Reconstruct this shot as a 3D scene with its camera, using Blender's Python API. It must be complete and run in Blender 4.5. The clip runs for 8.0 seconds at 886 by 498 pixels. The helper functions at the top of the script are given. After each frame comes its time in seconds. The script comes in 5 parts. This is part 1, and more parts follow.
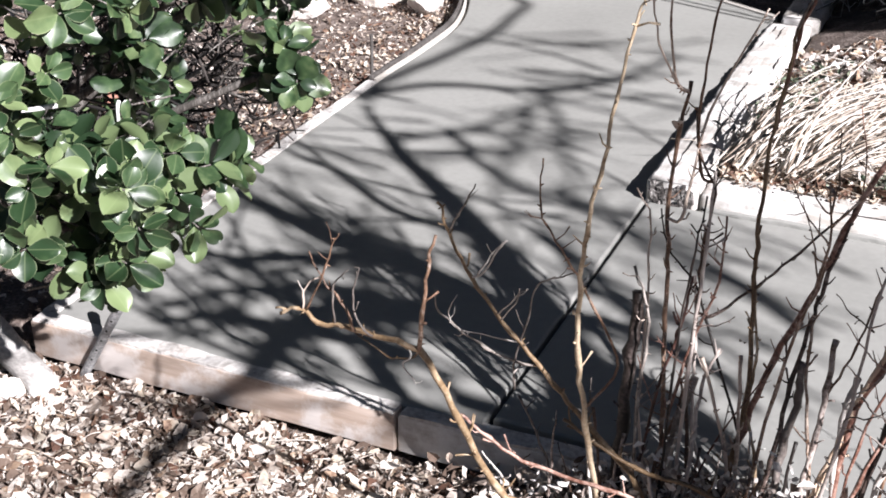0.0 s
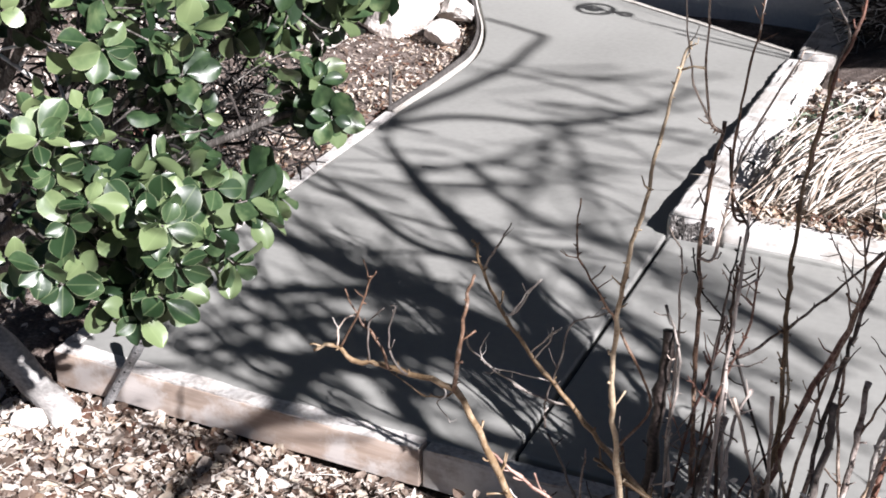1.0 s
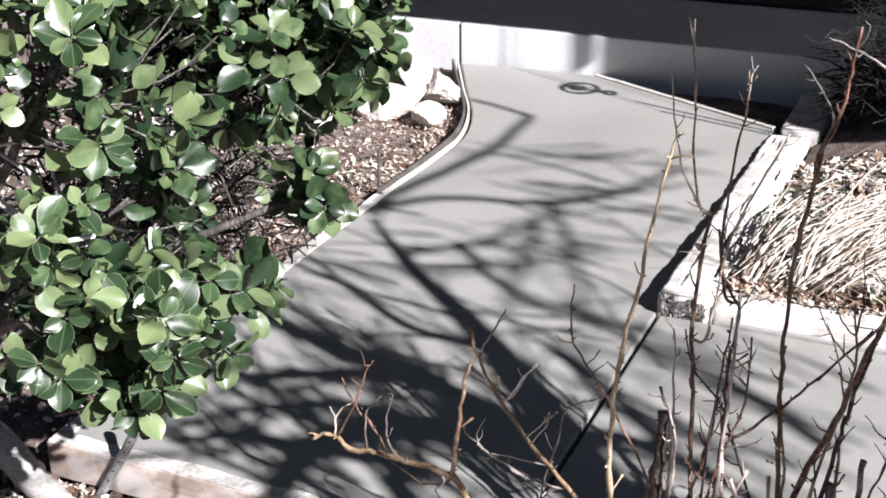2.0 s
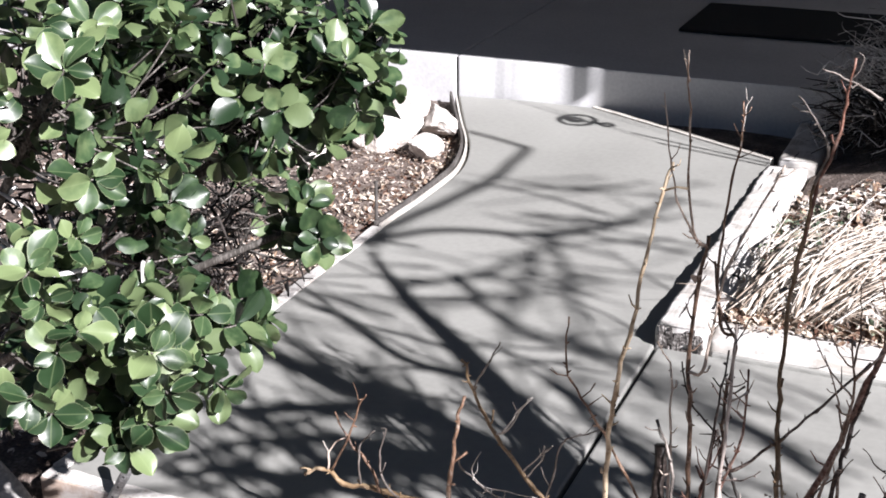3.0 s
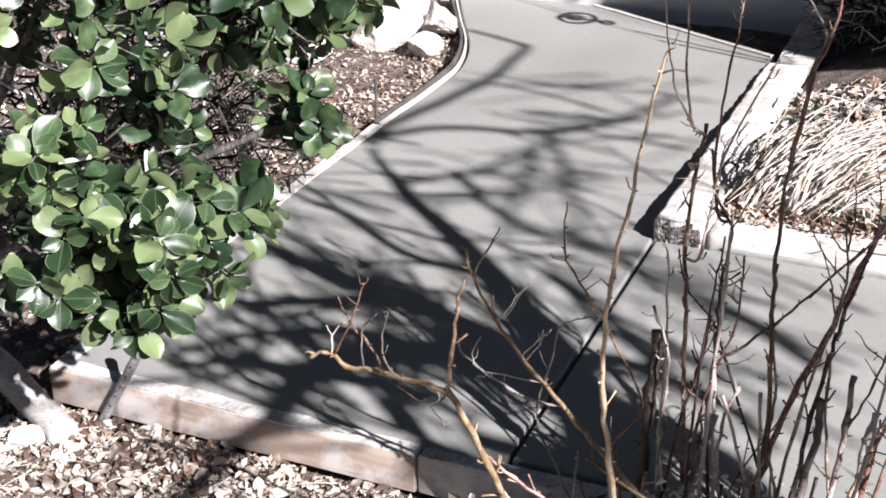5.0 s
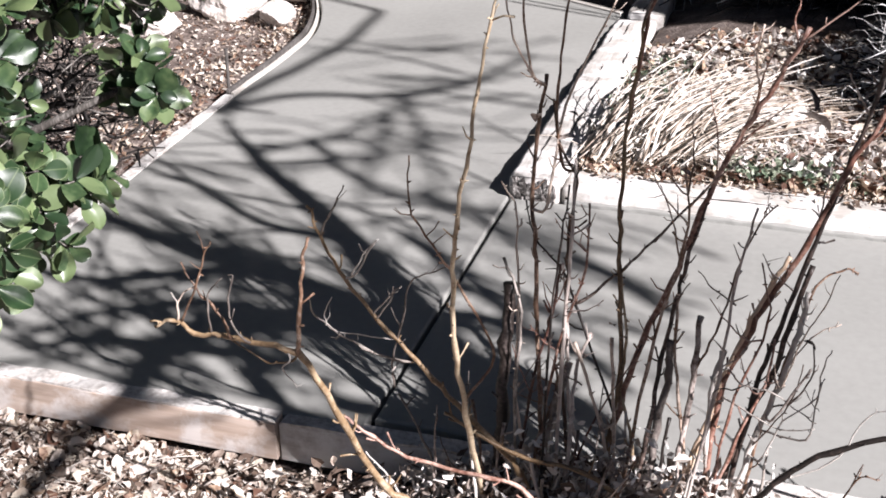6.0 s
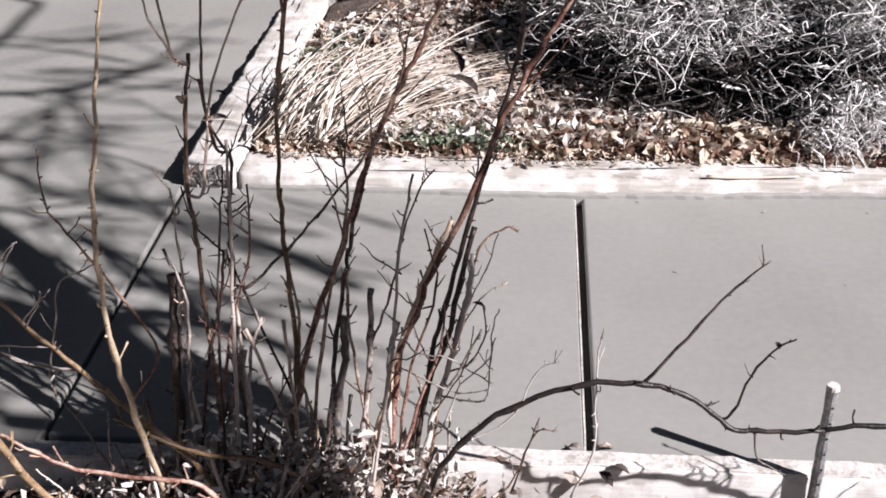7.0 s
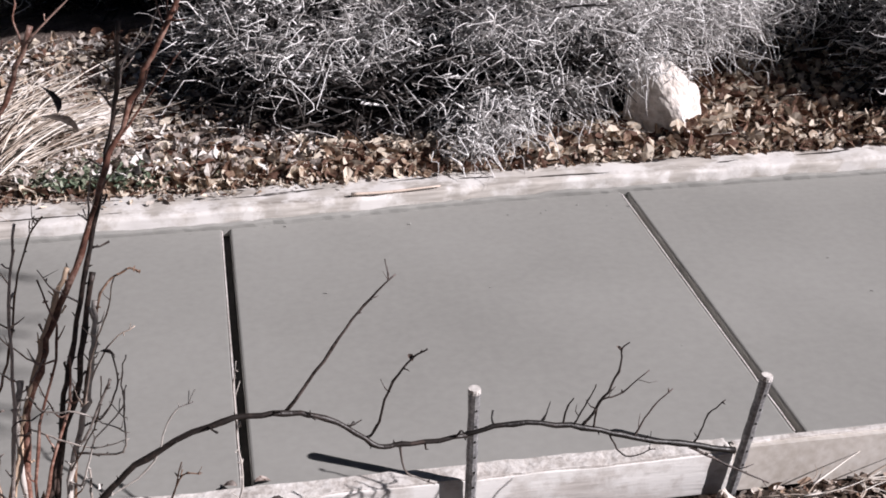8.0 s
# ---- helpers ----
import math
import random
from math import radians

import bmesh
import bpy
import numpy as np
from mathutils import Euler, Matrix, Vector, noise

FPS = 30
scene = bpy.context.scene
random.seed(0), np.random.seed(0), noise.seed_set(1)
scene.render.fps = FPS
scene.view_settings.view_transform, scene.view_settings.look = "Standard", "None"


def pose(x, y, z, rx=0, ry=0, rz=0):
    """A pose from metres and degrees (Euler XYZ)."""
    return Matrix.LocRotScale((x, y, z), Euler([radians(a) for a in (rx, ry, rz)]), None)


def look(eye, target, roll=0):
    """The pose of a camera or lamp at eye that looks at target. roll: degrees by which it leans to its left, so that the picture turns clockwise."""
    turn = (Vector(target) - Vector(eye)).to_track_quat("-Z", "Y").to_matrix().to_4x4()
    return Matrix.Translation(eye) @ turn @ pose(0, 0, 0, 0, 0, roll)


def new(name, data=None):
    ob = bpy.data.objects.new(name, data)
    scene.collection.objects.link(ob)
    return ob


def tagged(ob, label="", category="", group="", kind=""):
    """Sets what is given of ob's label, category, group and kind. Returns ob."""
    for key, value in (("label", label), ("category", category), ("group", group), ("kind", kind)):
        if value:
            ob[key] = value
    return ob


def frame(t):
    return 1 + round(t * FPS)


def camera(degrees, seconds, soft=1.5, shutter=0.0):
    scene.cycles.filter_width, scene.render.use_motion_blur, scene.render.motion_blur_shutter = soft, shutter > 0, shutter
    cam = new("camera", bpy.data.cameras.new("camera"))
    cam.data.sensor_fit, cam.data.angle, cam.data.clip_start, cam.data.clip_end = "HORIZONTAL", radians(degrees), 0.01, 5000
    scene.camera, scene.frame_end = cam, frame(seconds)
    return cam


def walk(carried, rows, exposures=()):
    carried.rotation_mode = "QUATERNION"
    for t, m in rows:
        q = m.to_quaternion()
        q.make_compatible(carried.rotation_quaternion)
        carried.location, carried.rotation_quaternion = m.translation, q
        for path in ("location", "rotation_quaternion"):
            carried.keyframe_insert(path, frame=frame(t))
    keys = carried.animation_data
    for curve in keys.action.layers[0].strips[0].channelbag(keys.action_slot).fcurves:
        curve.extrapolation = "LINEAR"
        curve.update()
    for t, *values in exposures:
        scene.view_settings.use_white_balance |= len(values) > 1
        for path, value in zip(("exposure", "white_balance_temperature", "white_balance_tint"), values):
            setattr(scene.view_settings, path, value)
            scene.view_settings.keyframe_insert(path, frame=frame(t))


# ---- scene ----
cam = camera(37.4, 8.0, soft=1.75)
PATH = [
    (0, (1.262, 0.909, 1.536), (0.529, 2.518, 0.601), -0.4),
    (0.5, (1.221, 0.894, 1.54), (0.438, 2.479, 0.604), 0.1),
    (1, (1.209, 0.895, 1.552), (0.468, 2.52, 0.653), 0.2),
    (1.5, (1.208, 0.89, 1.566), (0.466, 2.539, 0.712), -0.6),
    (2, (1.201, 0.882, 1.579), (0.459, 2.56, 0.782), -0.5),
    (3.3, (1.207, 0.898, 1.575), (0.456, 2.593, 0.824), -0.7),
    (3.5, (1.205, 0.891, 1.58), (0.45, 2.577, 0.813), -0.5),
    (4, (1.2, 0.886, 1.568), (0.445, 2.556, 0.767), -0.4),
    (4.2, (1.202, 0.882, 1.567), (0.443, 2.546, 0.759), -0.6),
    (5.3, (1.229, 0.858, 1.547), (0.53, 2.497, 0.639), -1.2),
    (5.5, (1.234, 0.863, 1.538), (0.564, 2.508, 0.62), -1.4),
    (6, (1.264, 0.876, 1.529), (0.72, 2.566, 0.608), -1.0),
    (6.5, (1.305, 0.916, 1.512), (0.958, 2.647, 0.572), -0.5),
    (7, (1.35, 0.95, 1.491), (1.224, 2.708, 0.545), -0.1),
    (7.5, (1.418, 0.973, 1.481), (1.516, 2.735, 0.54), 0.1),
    (8, (1.472, 0.985, 1.477), (1.803, 2.734, 0.566), 0.6),
]
walk(cam, [(t, look(eye, target, roll)) for t, eye, target, roll in PATH],
     exposures=[(0.0, 1.24, 6330, 12), (2.0, 1.28, 6330, 12), (3.5, 1.31, 6330, 12), (4.2, 1.27, 6330, 12), (5.5, 1.26, 6390, 13),
                (6.5, 1.08, 6460, 14), (7.0, 0.87, 6470, 15), (7.5, 0.61, 6470, 16), (8.0, 0.40, 6460, 16)])

# ---- world and sun ----
SUN_AZ, SUN_EL = -27.5, 34.5        # degrees: towards the sun, from +x; height
S = Vector((math.cos(radians(SUN_EL)) * math.cos(radians(SUN_AZ)),
            math.cos(radians(SUN_EL)) * math.sin(radians(SUN_AZ)),
            math.sin(radians(SUN_EL))))
world = bpy.data.worlds.new("sky")
scene.world = world
world.use_nodes = True
wn = world.node_tree.nodes
sky = wn.new("ShaderNodeTexSky")
sky.sky_type = "NISHITA"
sky.sun_disc = False
sky.ozone_density = 5.0
sky.sun_elevation = radians(SUN_EL)
sky.sun_rotation = radians(90.0 - SUN_AZ)
world.node_tree.links.new(sky.outputs[0], wn["Background"].inputs[0])
wn["Background"].inputs[1].default_value = 0.0108
sun = bpy.data.lights.new("sun", "SUN")
sun.energy, sun.angle, sun.color = 5.0, radians(0.53), (1.0, 0.965, 0.965)
sun_ob = new("sun", sun)
sun_ob.matrix_world = look(S * 30, (0, 0, 0))


# ---- materials ----
def ramp_node(nt, stops):
    n = nt.nodes.new("ShaderNodeValToRGB")
    while len(n.color_ramp.elements) < len(stops):
        n.color_ramp.elements.new(0.5)
    for e, (p, c) in zip(n.color_ramp.elements, stops):
        e.position, e.color = p, (*c, 1)
    return n


def material(name, dark, mid, light, scale=8.0, detail=6.0, rough=0.8, bump=0.3, fine=60.0, bump_dist=0.004,
             stretch=(1, 1, 1), random_by="", spread=0.25, metal=0.0, spec=0.5, two_scale=0.5, translucent=0.0, coat=0.0):
    """Grain at two scales in object space, with bump; random_by 'object' or 'island' shifts the value piece by piece."""
    m = bpy.data.materials.new(name)
    m.use_nodes = True
    nt = m.node_tree
    bsdf = nt.nodes["Principled BSDF"]
    tc = nt.nodes.new("ShaderNodeTexCoord")
    mp = nt.nodes.new("ShaderNodeMapping")
    mp.inputs["Scale"].default_value = stretch
    nt.links.new(tc.outputs["Object"], mp.inputs[0])
    a = nt.nodes.new("ShaderNodeTexNoise")
    a.inputs["Scale"].default_value, a.inputs["Detail"].default_value = scale, detail
    b = nt.nodes.new("ShaderNodeTexNoise")
    b.inputs["Scale"].default_value, b.inputs["Detail"].default_value = fine, 4.0
    nt.links.new(mp.outputs[0], a.inputs[0])
    nt.links.new(mp.outputs[0], b.inputs[0])
    mix = nt.nodes.new("ShaderNodeMix")
    mix.inputs[0].default_value = two_scale
    nt.links.new(a.outputs[0], mix.inputs[2])
    nt.links.new(b.outputs[0], mix.inputs[3])
    value = mix.outputs[0]
    if random_by:
        if random_by == "object":
            r = nt.nodes.new("ShaderNodeObjectInfo").outputs["Random"]
        else:
            r = nt.nodes.new("ShaderNodeNewGeometry").outputs["Random Per Island"]
        mul = nt.nodes.new("ShaderNodeMath")
        mul.operation = "MULTIPLY_ADD"
        mul.inputs[1].default_value, mul.inputs[2].default_value = spread, -spread / 2
        nt.links.new(r, mul.inputs[0])
        add = nt.nodes.new("ShaderNodeMath")
        nt.links.new(value, add.inputs[0])
        nt.links.new(mul.outputs[0], add.inputs[1])
        value = add.outputs[0]
    ramp = ramp_node(nt, [(0.32, dark), (0.5, mid), (0.68, light)])
    nt.links.new(value, ramp.inputs[0])
    nt.links.new(ramp.outputs[0], bsdf.inputs["Base Color"])
    bsdf.inputs["Roughness"].default_value = rough
    bsdf.inputs["Metallic"].default_value = metal
    bsdf.inputs["Specular IOR Level"].default_value = spec
    bsdf.inputs["Coat Weight"].default_value = coat
    if bump:
        bp = nt.nodes.new("ShaderNodeBump")
        bp.inputs["Strength"].default_value, bp.inputs["Distance"].default_value = bump, bump_dist
        nt.links.new(mix.outputs[0], bp.inputs["Height"])
        nt.links.new(bp.outputs[0], bsdf.inputs["Normal"])
    if translucent:
        tr = nt.nodes.new("ShaderNodeBsdfTranslucent")
        nt.links.new(ramp.outputs[0], tr.inputs[0])
        ms = nt.nodes.new("ShaderNodeMixShader")
        ms.inputs[0].default_value = translucent
        nt.links.new(bsdf.outputs[0], ms.inputs[1])
        nt.links.new(tr.outputs[0], ms.inputs[2])
        nt.links.new(ms.outputs[0], nt.nodes["Material Output"].inputs[0])
    return m


def splashed(name, dark, mid, light, splash, amount, scale, stretch, rough=0.85):
    """Timber with smears of dried cement: a second coat laid over the grain in patches."""
    m = material(name, dark, mid, light, scale=scale, fine=scale * 5, rough=rough, bump=0.5, stretch=stretch, bump_dist=0.005)
    nt = m.node_tree
    bsdf = nt.nodes["Principled BSDF"]
    base = bsdf.inputs["Base Color"].links[0].from_socket
    tc = nt.nodes["Texture Coordinate"]
    n = nt.nodes.new("ShaderNodeTexNoise")
    n.inputs["Scale"].default_value, n.inputs["Detail"].default_value, n.inputs["Roughness"].default_value = 9.0, 8.0, 0.65
    nt.links.new(tc.outputs["Object"], n.inputs[0])
    r = ramp_node(nt, [(amount - 0.06, (0, 0, 0)), (amount + 0.06, (1, 1, 1))])
    nt.links.new(n.outputs[0], r.inputs[0])
    mx = nt.nodes.new("ShaderNodeMix")
    mx.data_type = "RGBA"
    nt.links.new(r.outputs[0], mx.inputs[0])
    nt.links.new(base, mx.inputs[6])
    mx.inputs[7].default_value = (*splash, 1)
    nt.links.new(mx.outputs[2], bsdf.inputs["Base Color"])
    return m


M = {}
M["concrete"] = material("fresh_concrete", (0.256, 0.255, 0.240), (0.294, 0.293, 0.276), (0.328, 0.327, 0.309), scale=1.6, fine=45, rough=0.62, bump=0.10,
                         bump_dist=0.002, two_scale=0.35, spec=0.35)
M["joint"] = material("joint_filler", (0.010, 0.010, 0.010), (0.016, 0.015, 0.014), (0.025, 0.024, 0.022), scale=30, rough=0.95, bump=0.2)
M["porch"] = material("porch_concrete", (0.52, 0.52, 0.53), (0.60, 0.60, 0.61), (0.68, 0.68, 0.68), scale=2.2, fine=70, rough=0.85, bump=0.2, bump_dist=0.002)
M["board"] = splashed("form_board_wood", (0.34, 0.26, 0.205), (0.45, 0.355, 0.295), (0.55, 0.46, 0.40), (0.60, 0.55, 0.52), 0.53, 4.0, (0.5, 4, 4))
M["board_pale"] = splashed("cement_smeared_board", (0.45, 0.42, 0.39), (0.58, 0.55, 0.52), (0.70, 0.67, 0.64), (0.78, 0.77, 0.75), 0.48, 5.0, (0.5, 5, 5))
M["crust"] = material("dried_cement_crust", (0.34, 0.30, 0.27), (0.60, 0.57, 0.54), (0.78, 0.76, 0.74), scale=14, fine=90, rough=0.95, bump=0.8, bump_dist=0.006)
M["hardboard"] = material("hardboard_edging", (0.46, 0.42, 0.37), (0.58, 0.545, 0.50), (0.69, 0.66, 0.62), scale=6, rough=0.8, bump=0.2)
M["edging_dark"] = material("dark_edging", (0.05, 0.045, 0.04), (0.09, 0.08, 0.075), (0.16, 0.15, 0.14), scale=10, rough=0.8)
M["timber"] = splashed("weathered_timber", (0.26, 0.235, 0.21), (0.46, 0.43, 0.395), (0.60, 0.57, 0.535), (0.68, 0.66, 0.64), 0.52, 4.0, (0.4, 5, 5))
M["timber_side"] = splashed("whitened_timber", (0.28, 0.255, 0.23), (0.50, 0.47, 0.435), (0.64, 0.61, 0.575), (0.72, 0.70, 0.68), 0.50, 4.0, (5, 0.4, 5))
M["char"] = material("charred_end_grain", (0.012, 0.011, 0.011), (0.09, 0.08, 0.075), (0.55, 0.52, 0.50), scale=40, fine=130, rough=0.95, bump=0.9, bump_dist=0.01)
M["steel"] = material("galvanised_stake", (0.10, 0.10, 0.105), (0.25, 0.25, 0.255), (0.50, 0.50, 0.50), scale=30, fine=160, rough=0.55, metal=0.35, bump=0.3)
M["soil"] = material("soil", (0.050, 0.037, 0.031), (0.14, 0.106, 0.090), (0.35, 0.295, 0.265), scale=14, fine=110, rough=0.95, bump=1.0, bump_dist=0.02)
M["litter"] = material("dry_leaf_litter", (0.13, 0.09, 0.068), (0.41, 0.335, 0.280), (0.70, 0.635, 0.575), scale=20, rough=0.8, bump=0.2, random_by="island",
                       spread=0.75, translucent=0.15)
M["litter_pale"] = material("bleached_leaf", (0.30, 0.25, 0.22), (0.64, 0.59, 0.55), (0.84, 0.81, 0.78), scale=20, rough=0.6, bump=0.2, random_by="island",
                            spread=0.6, translucent=0.2)
M["litter_red"] = material("rusty_leaf_litter", (0.12, 0.06, 0.04), (0.38, 0.27, 0.19), (0.68, 0.60, 0.50), scale=20, rough=0.75, bump=0.2,
                           random_by="island", spread=0.7, translucent=0.2)
M["straw"] = material("dry_straw", (0.30, 0.24, 0.19), (0.58, 0.51, 0.44), (0.76, 0.71, 0.65), scale=12, rough=0.6, bump=0.1, random_by="island", spread=0.6)
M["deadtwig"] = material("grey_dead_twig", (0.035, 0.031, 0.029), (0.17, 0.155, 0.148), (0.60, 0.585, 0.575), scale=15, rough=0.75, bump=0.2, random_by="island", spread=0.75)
# Near-black fill for the shade inside the shrubs; timber cracks use it too.
M["inner"] = material("shade_and_crack_black", (0.008, 0.006, 0.0055), (0.020, 0.016, 0.014), (0.055, 0.046, 0.042), scale=15, rough=0.9, bump=0.2, random_by="island", spread=0.4)
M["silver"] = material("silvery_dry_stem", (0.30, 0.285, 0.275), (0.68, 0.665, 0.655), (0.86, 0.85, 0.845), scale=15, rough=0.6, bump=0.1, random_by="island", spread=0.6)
M["leaf"] = material("evergreen_leaf", (0.021, 0.046, 0.018), (0.066, 0.112, 0.047), (0.175, 0.230, 0.104), scale=9, fine=30, rough=0.38, bump=0.15,
                     random_by="object", spread=0.7, translucent=0.10, spec=0.7)
# Leaves behind the nearest 300: the green darkened, shade put into the colour.
M["leaf_shaded"] = material("evergreen_leaf_shaded", (0.017, 0.036, 0.016), (0.047, 0.084, 0.036), (0.127, 0.172, 0.080), scale=25, rough=0.36, bump=0.1,
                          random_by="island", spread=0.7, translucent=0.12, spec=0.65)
M["leaf_small"] = material("small_green_leaf", (0.05, 0.075, 0.045), (0.13, 0.165, 0.11), (0.27, 0.30, 0.22), scale=25, rough=0.5, bump=0.1, random_by="island", spread=0.5)
M["bark"] = material("shrub_bark", (0.035, 0.03, 0.027), (0.10, 0.09, 0.08), (0.36, 0.33, 0.31), scale=12, fine=80, rough=0.9, bump=0.7, stretch=(3, 3, 0.6))
M["tree_bark"] = material("tree_bark", (0.06, 0.05, 0.045), (0.14, 0.12, 0.10), (0.25, 0.22, 0.19), scale=10, rough=0.9, bump=0.8)
CANE = {"cane_yellow": ((0.15, 0.095, 0.05), (0.30, 0.205, 0.12), (0.52, 0.42, 0.30)),
        "cane_orange": ((0.19, 0.095, 0.045), (0.42, 0.24, 0.12), (0.64, 0.48, 0.35)),
        "cane_brown": ((0.07, 0.042, 0.030), (0.235, 0.140, 0.092), (0.64, 0.53, 0.45)),
        "cane_red": ((0.06, 0.027, 0.021), (0.19, 0.088, 0.062), (0.50, 0.34, 0.28)),
        "cane_dark": ((0.022, 0.017, 0.015), (0.105, 0.072, 0.060), (0.52, 0.45, 0.41)),
        "cane_black": ((0.010, 0.008, 0.007), (0.030, 0.022, 0.019), (0.14, 0.11, 0.10)),
        "cane_grey": ((0.13, 0.11, 0.10), (0.32, 0.28, 0.25), (0.58, 0.54, 0.50))}
for cane_name, cols in CANE.items():
    M[cane_name] = material(cane_name, *cols, scale=30, fine=150, rough=0.46, bump=0.9, bump_dist=0.003, random_by="object", spread=0.5, two_scale=0.4)
M["log"] = material("weathered_log", (0.22, 0.20, 0.19), (0.42, 0.40, 0.38), (0.66, 0.64, 0.62), scale=9, fine=70, rough=0.9, bump=0.7, stretch=(1, 1, 3))
M["rock"] = material("pale_rock", (0.42, 0.37, 0.33), (0.62, 0.57, 0.53), (0.78, 0.75, 0.72), scale=7, fine=50, rough=0.9, bump=0.8, bump_dist=0.02)
M["brick"] = material("red_paver", (0.22, 0.10, 0.07), (0.36, 0.18, 0.13), (0.48, 0.28, 0.22), scale=20, rough=0.9, bump=0.5)
M["mat"] = material("doormat", (0.008, 0.008, 0.009), (0.014, 0.014, 0.015), (0.025, 0.025, 0.026), scale=60, fine=300, rough=0.95, bump=0.8)
M["paint"] = material("house_paint", (0.36, 0.35, 0.34), (0.42, 0.41, 0.40), (0.47, 0.46, 0.45), scale=2, rough=0.8, bump=0.1)
M["roof"] = material("roof_shingle", (0.05, 0.048, 0.046), (0.09, 0.085, 0.08), (0.13, 0.125, 0.12), scale=12, rough=0.9, bump=0.5)

# pale midrib of the evergreen leaf; the thin pale margin paints highlights on curled edges
nt = M["leaf"].node_tree
lb = nt.nodes["Principled BSDF"]
ramp_out = lb.inputs["Base Color"].links[0].from_socket
sep = nt.nodes.new("ShaderNodeSeparateXYZ")
nt.links.new(nt.nodes["Texture Coordinate"].outputs["Object"], sep.inputs[0])
away = nt.nodes.new("ShaderNodeMath")
away.operation = "ABSOLUTE"
nt.links.new(sep.outputs[0], away.inputs[0])
vein = nt.nodes.new("ShaderNodeMapRange")
vein.inputs["From Min"].default_value, vein.inputs["From Max"].default_value = 0.0004, 0.0016
vein.inputs["To Min"].default_value, vein.inputs["To Max"].default_value = 0.24, 0.0
nt.links.new(away.outputs[0], vein.inputs["Value"])
vmix = nt.nodes.new("ShaderNodeMix")
vmix.data_type = "RGBA"
nt.links.new(vein.outputs[0], vmix.inputs[0])
nt.links.new(ramp_out, vmix.inputs[6])
vmix.inputs[7].default_value = (0.26, 0.32, 0.16, 1)
attr = nt.nodes.new("ShaderNodeAttribute")
attr.attribute_name = "margin"
band = nt.nodes.new("ShaderNodeMapRange")
band.inputs["From Min"].default_value, band.inputs["From Max"].default_value = 0.78, 1.0
band.inputs["To Min"].default_value, band.inputs["To Max"].default_value = 0.0, 0.55
nt.links.new(attr.outputs["Fac"], band.inputs["Value"])
rmix = nt.nodes.new("ShaderNodeMix")
rmix.data_type = "RGBA"
nt.links.new(band.outputs[0], rmix.inputs[0])
nt.links.new(vmix.outputs[2], rmix.inputs[6])
rmix.inputs[7].default_value = (0.30, 0.34, 0.20, 1)
nt.links.new(rmix.outputs[2], lb.inputs["Base Color"])


# ---- mesh helpers ----
def mesh_from(bm, name, mat, smooth=False):
    me = bpy.data.meshes.new(name)
    bm.to_mesh(me)
    bm.free()
    me.materials.append(M[mat])
    if smooth:
        for p in me.polygons:
            p.use_smooth = True
    return me


def part(name, bm, mat, parent, label="", smooth=False):
    ob = new(name, mesh_from(bm, name, mat, smooth))
    ob.parent = parent
    if label:
        ob["label"] = label
    return ob


def thing(name, bm, mat, label, category, group="", kind="", smooth=False):
    return tagged(new(name, mesh_from(bm, name, mat, smooth)), label, category, group, kind)


def from_lists(name, verts, faces, mat, smooth=False):
    me = bpy.data.meshes.new(name)
    me.from_pydata(verts, [], faces)
    me.materials.append(M[mat])
    if smooth:
        me.polygons.foreach_set("use_smooth", [True] * len(me.polygons))
    return new(name, me)


def box_bm(x0, x1, y0, y1, z0, z1, bevel=0.004, cuts=0, rough=0.0, seed=0):
    """A bevelled block; cuts along its long side and rough in metres make its edges uneven."""
    bm = bmesh.new()
    bmesh.ops.create_cube(bm, size=1.0)
    for v in bm.verts:
        v.co = Vector(((x0 + x1) / 2 + v.co.x * (x1 - x0), (y0 + y1) / 2 + v.co.y * (y1 - y0), (z0 + z1) / 2 + v.co.z * (z1 - z0)))
    if cuts:
        along = 0 if (x1 - x0) > (y1 - y0) else 1
        edges = [e for e in bm.edges if abs(e.verts[0].co[along] - e.verts[1].co[along]) > 0.5 * max(x1 - x0, y1 - y0)]
        bmesh.ops.subdivide_edges(bm, edges=edges, cuts=cuts, use_grid_fill=True)
    if bevel:
        sharp = [e for e in bm.edges if len(e.link_faces) == 2 and e.calc_face_angle() > 1.0]
        bmesh.ops.bevel(bm, geom=sharp, offset=bevel, segments=2, affect="EDGES", profile=0.6)
    if rough:
        for v in bm.verts:
            v.co += rough * noise.noise_vector(v.co * 9.0 + Vector((seed, 0, 0))) + 0.6 * rough * noise.noise_vector(v.co * 37.0)
    return bm


def smooth_line(points, steps=4):
    """Catmull-Rom through the points."""
    p = [Vector(q) for q in points]
    if len(p) < 3:
        return [p[0].lerp(p[-1], i / steps) for i in range(steps + 1)]
    p = [2 * p[0] - p[1], *p, 2 * p[-1] - p[-2]]
    out = []
    for i in range(1, len(p) - 2):
        for s in range(steps):
            t = s / steps
            out.append(0.5 * ((2 * p[i]) + (p[i + 1] - p[i - 1]) * t + (2 * p[i - 1] - 5 * p[i] + 4 * p[i + 1] - p[i + 2]) * t * t
                              + (3 * p[i] - p[i - 1] - 3 * p[i + 1] + p[i + 2]) * t ** 3))
    return out + [p[-2]]


